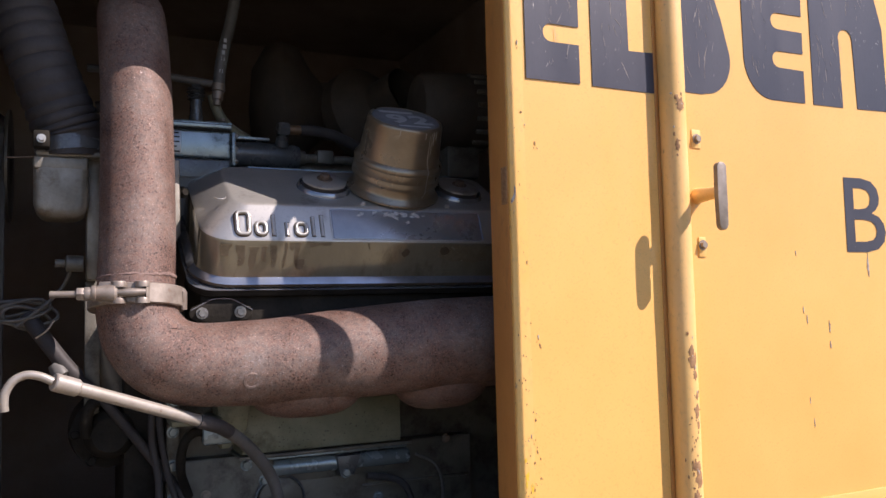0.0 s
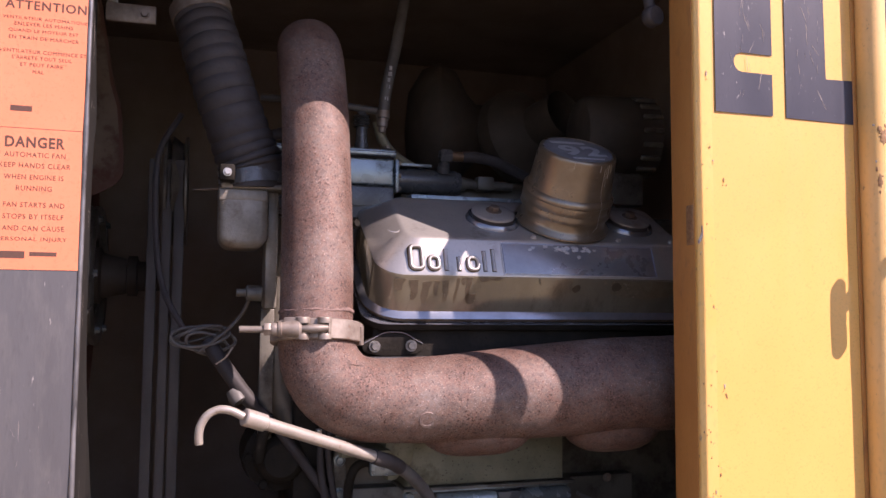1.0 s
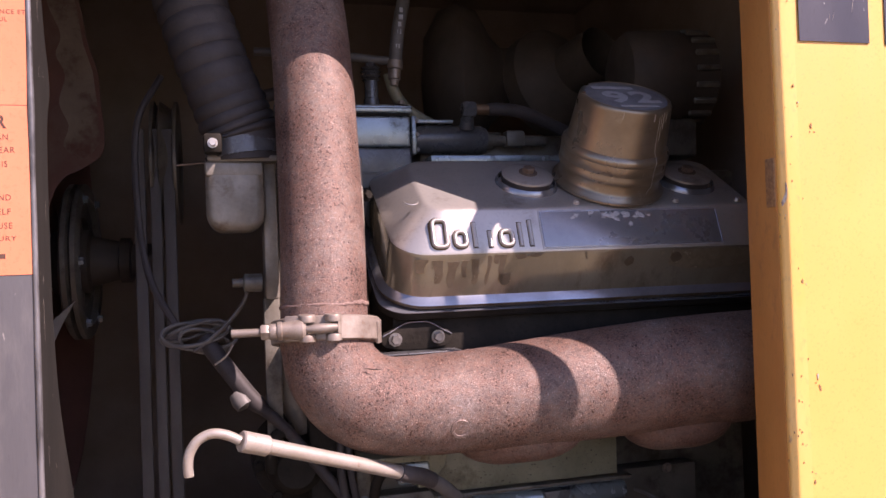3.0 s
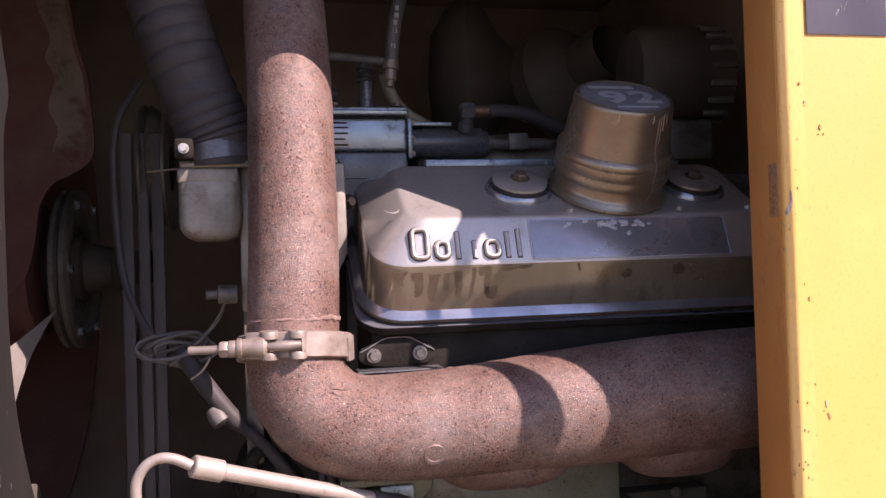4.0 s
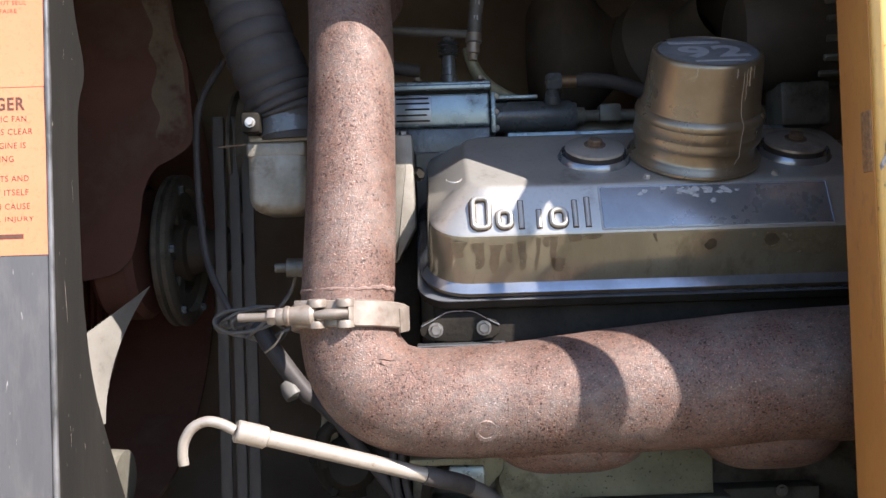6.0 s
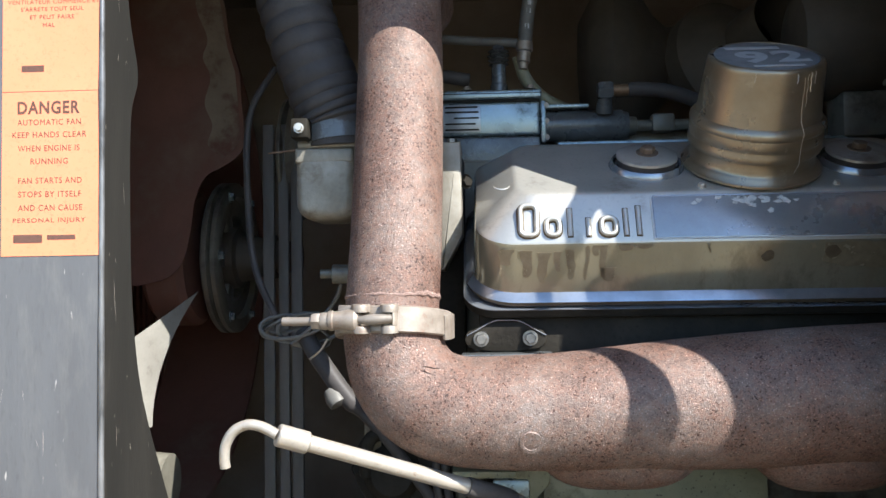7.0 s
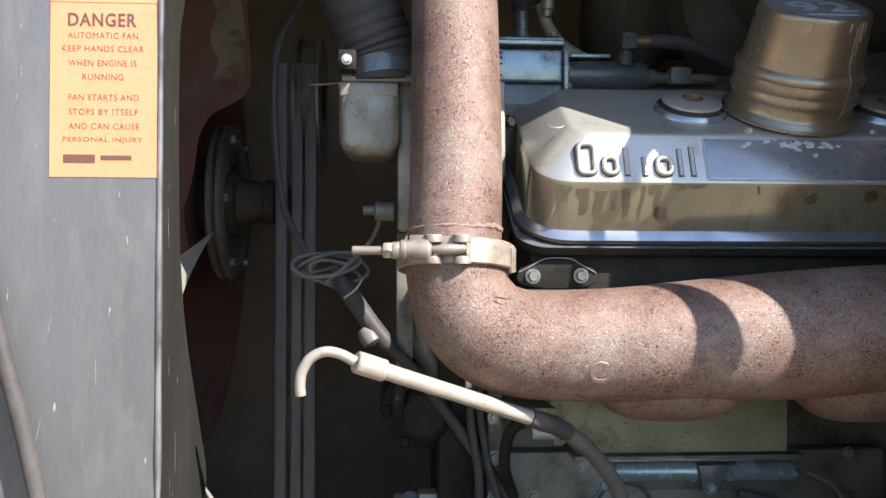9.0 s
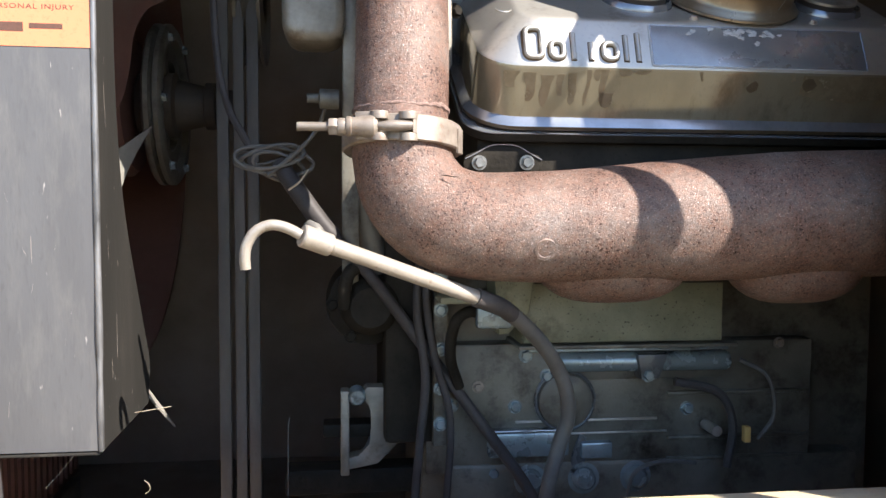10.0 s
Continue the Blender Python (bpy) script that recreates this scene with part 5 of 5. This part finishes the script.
part("boot", lathe([(0.012, 0.0), (0.021, 0.003), (0.013, 0.008), (0.0225, 0.012), (0.014, 0.017), (0.0235, 0.021), (0.014, 0.026), (0.022, 0.030), (0.012, 0.036), (0.009, 0.044), (0, 0.044)], basis((0.311, 2.12, 2.080), (0, 0, 1)), 28), GREASE, engine, "dark ribbed boot")
part("boot_post", tube([(0.311, 2.12, 2.022), (0.311, 2.12, 2.040), (0.311, 2.12, 2.042), (0.311, 2.12, 2.082)], [0.0185, 0.0175, 0.0155, 0.0145], 16), GREASE, engine)
part("lever_arm", tube(smooth_line([(0.08, 2.10, 2.04), (0.16, 2.10, 2.06), (0.25, 2.11, 2.05)], 5), 0.014, 10), RUBBER, engine)
part("blower_housing", box((0.42, 2.15, 1.86), (1.1, 2.6, 1.97), 0.02), BLOCK, engine)
part("rail_detail", box((0.42, 2.03, 1.885), (0.98, 2.13, 1.905), 0.003), BLUEGREY, engine)

turbo = thing("turbocharger", "dark turbocharger housing in the shade", "turbocharger", (0.68, 2.45, 1.97))
part("compressor_housing", lathe([(0, -0.10), (0.12, -0.09), (0.19, -0.05), (0.21, 0.0), (0.19, 0.05), (0.12, 0.09), (0.09, 0.12), (0.09, 0.2)], basis((0.62, 2.50, 2.17), (1, -0.2, 0)), 48), BROWN_CAST, turbo)
part("turbine_housing", lathe([(0, -0.08), (0.10, -0.07), (0.15, -0.02), (0.15, 0.03), (0.10, 0.08), (0.07, 0.1), (0.07, 0.2)], basis((0.86, 2.42, 2.15), (0.4, -1, 0.25)), 40), BROWN_CAST, turbo)
part("mount_foot", box((0.58, 2.42, 1.965), (0.72, 2.58, 2.02), 0.01), BLOCK, turbo)
alt = thing("alternator", "dark brown alternator with cooling slots, held on a bracket", "alternator", (1.02, 2.05, 1.95))
AL = basis((1.0, 2.06, 2.09), (1, -0.1, 0))
alt_body = part("body", lathe([(0, -0.12), (0.05, -0.12), (0.095, -0.11), (0.108, -0.09), (0.110, 0.02), (0.104, 0.03), (0.104, 0.09), (0.06, 0.11), (0, 0.11)], AL, 40), BROWN_CAST, alt)
for i in range(18):
    a = 2 * math.pi * i / 18
    part("cooling_fin", box((0.098, -0.006, 0.034), (0.112, 0.006, 0.088), 0.002, 1, m=AL @ Matrix.Rotation(a, 4, "Z")), BLOCK, alt_body)
part("mount", box((0.96, 2.02, 1.90), (1.06, 2.10, 1.99), 0.01), BLOCK, alt)

# pale bent tube with its rubber hose
dip = thing("breather_tube", "pale metal tube with a hooked end joined to a grey hose", "tube", (0.12, 1.52, 1.40))
part("hook", tube(smooth_line([(0.004, 1.488, 1.4445), (-0.015, 1.489, 1.454), (-0.034, 1.490, 1.457), (-0.052, 1.491, 1.449), (-0.063, 1.492, 1.432), (-0.0655, 1.493, 1.415), (-0.0645, 1.494, 1.402)], 6), 0.0068, 14), TUBE, dip)
d = (Vector((0.252, 1.600, 1.348)) - Vector((0.004, 1.488, 1.4445))).normalized()
p0 = Vector((0.004, 1.488, 1.4445))
part("collar", tube([p0, p0 + d * 0.002, p0 + d * 0.040, p0 + d * 0.043], [0.0125, 0.0145, 0.0145, 0.0115], 22), TUBE, dip)
part("straight_tube", tube([p0 + d * 0.04, Vector((0.252, 1.600, 1.348))], 0.0108, 18), TUBE, dip)
part("rubber_sleeve", tube(smooth_line([(0.242, 1.5955, 1.352), (0.262, 1.606, 1.3435), (0.284, 1.624, 1.334), (0.305, 1.648, 1.320)], 6), 0.0135, 16), RUBBER, dip)
part("hose_run", tube(smooth_line([(0.301, 1.643, 1.3235), (0.336, 1.678, 1.295), (0.367, 1.70, 1.263), (0.398, 1.725, 1.222), (0.417, 1.738, 1.180), (0.423, 1.745, 1.135), (0.410, 1.75, 1.085), (0.395, 1.755, 1.02), (0.385, 1.77, 0.93), (0.38, 1.80, 0.80), (0.38, 1.85, 0.63)], 6), 0.0125, 16), HOSE, dip)

coil = thing("wire_bundle", "loose coil of thin grey wire tied to a tube", "wire", (-0.07, 1.9, 1.55))
for k, (cx, cz, rx, rz, t) in enumerate(((-0.068, 1.562, 0.060, 0.020, 8), (-0.060, 1.556, 0.066, 0.024, -6), (-0.052, 1.545, 0.045, 0.022, -18), (-0.070, 1.566, 0.050, 0.012, 16))):
    pts = []
    for i in range(29):
        a = 2 * math.pi * i / 28
        u, w = rx * math.cos(a), rz * math.sin(a)
        pts.append((cx + u * math.cos(radians(t)) - w * math.sin(radians(t)), 1.895 + 0.02 * math.sin(a + k) + 0.004 * k, cz + u * math.sin(radians(t)) + w * math.cos(radians(t))))
    part("loop", tube(pts, 0.0034, 8, caps=False), WIRE, coil)
part("lead", tube(smooth_line([(-0.07, 1.88, 1.53), (-0.02, 1.87, 1.57), (0.015, 1.86, 1.61), (0.03, 1.84, 1.65)], 6), 0.0034, 8), WIRE, coil)
part("lead", tube(smooth_line([(-0.10, 1.90, 1.575), (-0.145, 1.93, 1.66), (-0.165, 1.95, 1.78), (-0.165, 1.96, 1.95), (-0.12, 1.98, 2.05)], 6), 0.0065, 8), RUBBER, coil)
part("tie", tube(smooth_line([(-0.035, 1.87, 1.505), (-0.015, 1.865, 1.52), (-0.002, 1.865, 1.54)], 4), 0.002, 6), CLEAN, coil)
pipe2 = thing("drain_tube", "dark grey rubber tube running down past the engine front", "tube", (0.1, 1.88, 1.36))
part("tube_run", tube(smooth_line([(-0.052, 1.90, 1.552), (-0.026, 1.885, 1.512), (0.031, 1.88, 1.434), (0.089, 1.88, 1.375), (0.188, 1.88, 1.244), (0.311, 1.87, 1.078), (0.39, 1.86, 0.965), (0.48, 1.86, 0.80), (0.55, 1.88, 0.62)], 6), [0.016 if i < 14 else 0.0105 for i in range(49)], 14), RUBBER, pipe2)
part("sleeve_end", lathe([(0, -0.018), (0.013, -0.016), (0.018, 0.0), (0.016, 0.014), (0, 0.019)], basis((0.008, 1.876, 1.437), (0.5, -0.3, -0.7)), 18), HOSE, pipe2, "pale rounded sleeve end")

# fan drive: belts, pulley, hub, blades, radiator side
drive = thing("fan_drive", "fan hub with pulley and worn grooved belts", "fan", (-0.3, 2.28, 1.70))
for x0, x1 in ((-0.196, -0.172), (-0.163, -0.141), (-0.136, -0.112)):
    part("belt", box((x0, 2.166, 0.80), (x1, 2.178, 1.98), 0.003), BELT, drive, "worn grey drive belt")
part("belt_pulley", lathe([(0.05, -0.062), (0.14, -0.062), (0.14, -0.056), (0.12, -0.05), (0.14, -0.044), (0.12, -0.02), (0.14, -0.014), (0.14, -0.008), (0.05, -0.008)], basis((-0.10, 2.29, 1.92), (1, 0, 0)), 40), BLOCK, drive)
HUB = Vector((-0.343, 2.43, 1.705))
hub_pulley = part("hub_pulley", lathe([(0.10, -0.022), (0.176, -0.022), (0.184, -0.016), (0.184, -0.006), (0.168, -0.001), (0.184, 0.004), (0.184, 0.014), (0.176, 0.020), (0.150, 0.020), (0.145, 0.006), (0.105, 0.006), (0.10, -0.022)], basis(HUB, (1, 0, 0)), 56), BLOCK, drive, "grimy pulley rim")
for k in range(5):
    part("pulley_spoke", box((-0.010, -0.022, 0.05), (0.004, 0.022, 0.150), 0.004, 2, m=Matrix.Translation(HUB) @ Matrix.Rotation(radians(20 + 72 * k), 4, "X")), BLOCK, hub_pulley)
part("hub_shaft", lathe([(0, -0.06), (0.072, -0.06), (0.075, -0.05), (0.075, 0.02), (0.060, 0.026), (0.046, 0.085), (0.054, 0.088), (0.054, 0.110), (0.040, 0.114), (0.038, 0.17), (0, 0.17)], basis(HUB, (1, 0, 0)), 40), BROWN_CAST, drive, "stepped grey fan shaft")
for i in range(6):
    a = 2 * math.pi * i / 6
    piece("bolt", BOLT_DARK, basis(HUB + Vector((0.020, 0.163 * math.cos(a), 0.163 * math.sin(a))), (1, 0, 0)), hub_pulley)
part("clutch_drum", lathe([(0, -0.17), (0.15, -0.17), (0.165, -0.155), (0.165, -0.085), (0.15, -0.07), (0, -0.07)], basis(HUB, (1, 0, 0)), 48), REDBROWN, drive, "dull red fan clutch drum")
FAN = Vector((-0.395, 1.955, 1.27))
for k in range(3):
    turn = Matrix.Translation(FAN) @ Matrix.Rotation(radians(120 * k), 4, "X")
    bm = bmesh.new()
    rows = []
    for i in range(11):
        f = i / 10
        half = 0.045 + 0.095 * f * f
        ring = []
        for q in range(7):
            w = (q / 3 - 1) * half
            ring.append(Vector((0.7 * w + 0.010 * math.sin(math.pi * q / 6), 0.7 * w - 0.010 * math.sin(math.pi * q / 6), 0.10 + 0.256 * f - 0.62 * f * f * (half - w))))
        rows.append([bm.verts.new(turn @ (p + Vector((dx, -dx, 0)))) for dx in (0, 0.0025) for p in (ring if dx == 0 else ring[::-1])])
    for lo, hi in zip(rows, rows[1:]):
        for i in range(14):
            bm.faces.new((lo[i], lo[(i + 1) % 14], hi[(i + 1) % 14], hi[i]))
    bm.faces.new(rows[0])
    bm.faces.new(rows[-1])
    part("blade", bm, BLADE, drive)
part("blade_spider", lathe([(0, -0.04), (0.095, -0.04), (0.105, -0.03), (0.105, 0.01), (0.06, 0.025), (0.055, 0.08), (0, 0.08)], basis(FAN, (1, 0, 0)), 40), BLOCK, drive)

# red oxide panel of the fan tunnel, its paint worn to pale primer along the free edge
tunnel = thing("fan_tunnel_panel", "red oxide fan tunnel panel with paint worn to pale primer", "panel", (-0.36, 2.26, 1.66))
edge = [(-0.62, 2.58), (-0.36, 2.58), (-0.33, 2.40)] + [(p.x, p.y) for p in smooth_line([(-0.304, 2.262, 0), (-0.291, 2.181, 0), (-0.273, 2.123, 0), (-0.268, 2.059, 0), (-0.262, 1.965, 0), (-0.275, 1.930, 0), (-0.317, 1.902, 0), (-0.349, 1.885, 0), (-0.375, 1.835, 0), (-0.386, 1.76, 0), (-0.405, 1.69, 0), (-0.44, 1.655, 0), (-0.50, 1.64, 0)], 4)]
part("plate", prism(edge + [(-0.62, 1.63)], facing(0, 2.262, 0), 0.006, 0.001), REDBROWN, tunnel)
worn = [(p.x, p.y) for p in smooth_line([(-0.36, 2.40, 0), (-0.372, 2.28, 0), (-0.345, 2.20, 0), (-0.356, 2.155, 0), (-0.338, 2.11, 0), (-0.352, 2.05, 0), (-0.334, 2.00, 0), (-0.345, 1.955, 0), (-0.312, 1.925, 0)], 4)]
part("primer_patch", prism(worn + [(-0.285, 1.942), (-0.270, 1.97), (-0.276, 2.058), (-0.282, 2.12), (-0.300, 2.18), (-0.312, 2.262), (-0.335, 2.38)], facing(0, 2.2558, 0), 0.0012), PRIMER_PATCH, tunnel, "pale worn primer patch")
part("hanger", box((-0.50, 2.263, 2.45), (-0.46, 2.275, 2.602), 0.002), BLOCK, tunnel)
part_ring = lathe([(0.60, -0.14), (0.605, -0.14), (0.60, 0.10), (0.61, 0.12), (0.60, 0.12), (0.59, 0.10)], basis((-0.50, 2.26, 1.74), (1, 0, 0)), 64, closed=True)
part("shroud_ring", part_ring, REDBROWN, shroud, "red-brown dusty inner ring of the shroud")
rad = thing("radiator", "dull red-brown dusty radiator behind the fan", "radiator", (-0.8, 2.3, 0.62))
core = part("core", box((-0.86, 1.75, 0.68), (-0.72, 2.95, 2.45), 0.004), REDBROWN, rad)
for i in range(28):
    y = 1.80 + 0.041 * i
    part("cooling_fin", box((-0.722, y, 0.70), (-0.712, y + 0.006, 2.43), 0.0), REDBROWN, core)
part("foot", box((-0.88, 1.80, 0.615), (-0.70, 2.90, 0.68), 0.004), BLOCK, rad)
crank = thing("crank_pulley", "dark crankshaft pulley low on the engine front", "pulley", (-0.12, 2.2, 0.65))
part("rim", lathe([(0.02, -0.05), (0.12, -0.05), (0.12, -0.04), (0.10, -0.03), (0.12, -0.02), (0.10, 0.0), (0.12, 0.012), (0.12, 0.02), (0.03, 0.02)], basis((-0.15, 2.28, 0.77), (1, 0, 0)), 48), BLOCK, crank)
part("shaft", lathe([(0, 0.02), (0.03, 0.02), (0.03, 0.36), (0, 0.36)], basis((-0.15, 2.28, 0.77), (1, 0, 0)), 24), BLOCK, crank)
part("mount_post", box((0.052, 1.93, 0.985), (0.068, 1.965, 1.142), 0.003), ALLOY, engine, "pale cast mount post")
curve = [(0.086 + 0.022 * math.cos(radians(a)), 1.078 + 0.058 * math.sin(radians(a))) for a in range(80, -101, -15)]
part("mount_curve", prism(curve + [(0.054, 1.012), (0.054, 0.992), (0.120, 1.004), (0.158, 1.042), (0.172, 1.090), (0.166, 1.146), (0.100, 1.148)], facing(0, 1.97, 0), 0.035, 0.004), ALLOY, engine, "pale curved mount casting")
part("mount_boss", lathe([(0, 0.012), (0.012, 0.012), (0.016, 0.006), (0.017, -0.02), (0, -0.02)], facing(0.082, 1.93, 1.132), 20), BLUEGREY, engine)
part("cover_edge_flange", box((0.216, 1.882, 1.05), (0.2425, 1.905, 1.42), 0.003), BLOCK, engine, "bolted edge of the front cover")
for i, z in enumerate((1.09, 1.155, 1.225, 1.295, 1.36)):
    piece("bolt", BOLT_DARK, facing(0.2285, 1.882, z, 17 * i), engine)
part("loom", tube(smooth_line([(0.195, 1.875, 1.42), (0.185, 1.868, 1.30), (0.20, 1.868, 1.18), (0.19, 1.872, 1.05), (0.18, 1.88, 0.92)], 6), 0.008, 10), RUBBER, engine)
part("mount_beam", box((-0.05, 1.96, 0.94), (0.26, 2.02, 0.988), 0.006), HEAD, engine)


# dry stems caught under the shroud corner
stems = thing("dry_stems", "thin pale dry stems caught under the shroud corner", "plant debris", (-0.25, 1.6, 1.15))
for pts in (((-0.226, 1.60, 1.198), (-0.21, 1.60, 1.2005), (-0.195, 1.605, 1.2015), (-0.180, 1.61, 1.203)), ((-0.290, 1.60, 1.156), (-0.305, 1.60, 1.142), (-0.325, 1.60, 1.118), (-0.343, 1.60, 1.098)),
            ((-0.215, 1.60, 1.104), (-0.209, 1.60, 1.098), (-0.208, 1.60, 1.09), (-0.214, 1.60, 1.085))):
    part("stem", tube(smooth_line(pts, 4), 0.0006, 5), STRAW, stems)

# scratches on the shroud's side flange and face
rng = random.Random(21)
for i in range(14):
    size = rng.choice([0.006, 0.010, 0.015, 0.03, 0.06])
    y = YS + 0.012 + 0.07 * rng.random()
    z = rng.uniform(1.22, 2.3)
    piece("scratch", SCRATCHES[i % 5], basis((-0.2586, y, z), (1, 0, 0), (0, 1, 0.05 * rng.gauss(0, 1))) @ Matrix.Diagonal((0.35 * size, size, 0.01, 1)), shroud)
for i in range(14):
    size = rng.choice([0.008, 0.012, 0.02, 0.035])
    piece("scratch", SCRATCHES[i % 5], facing(rng.uniform(-0.55, -0.28), YS - 0.0002, rng.uniform(1.2, 1.66), rng.gauss(0, 14)) @ Matrix.Diagonal((0.5 * size, size, 0.01, 1)), shroud)
part("thin_wire", tube(smooth_line([(-0.040, 1.95, 1.09), (-0.043, 1.95, 1.07), (-0.044, 1.95, 0.943), (-0.046, 1.95, 0.85)], 4), 0.0011, 6), WIRE, coil)
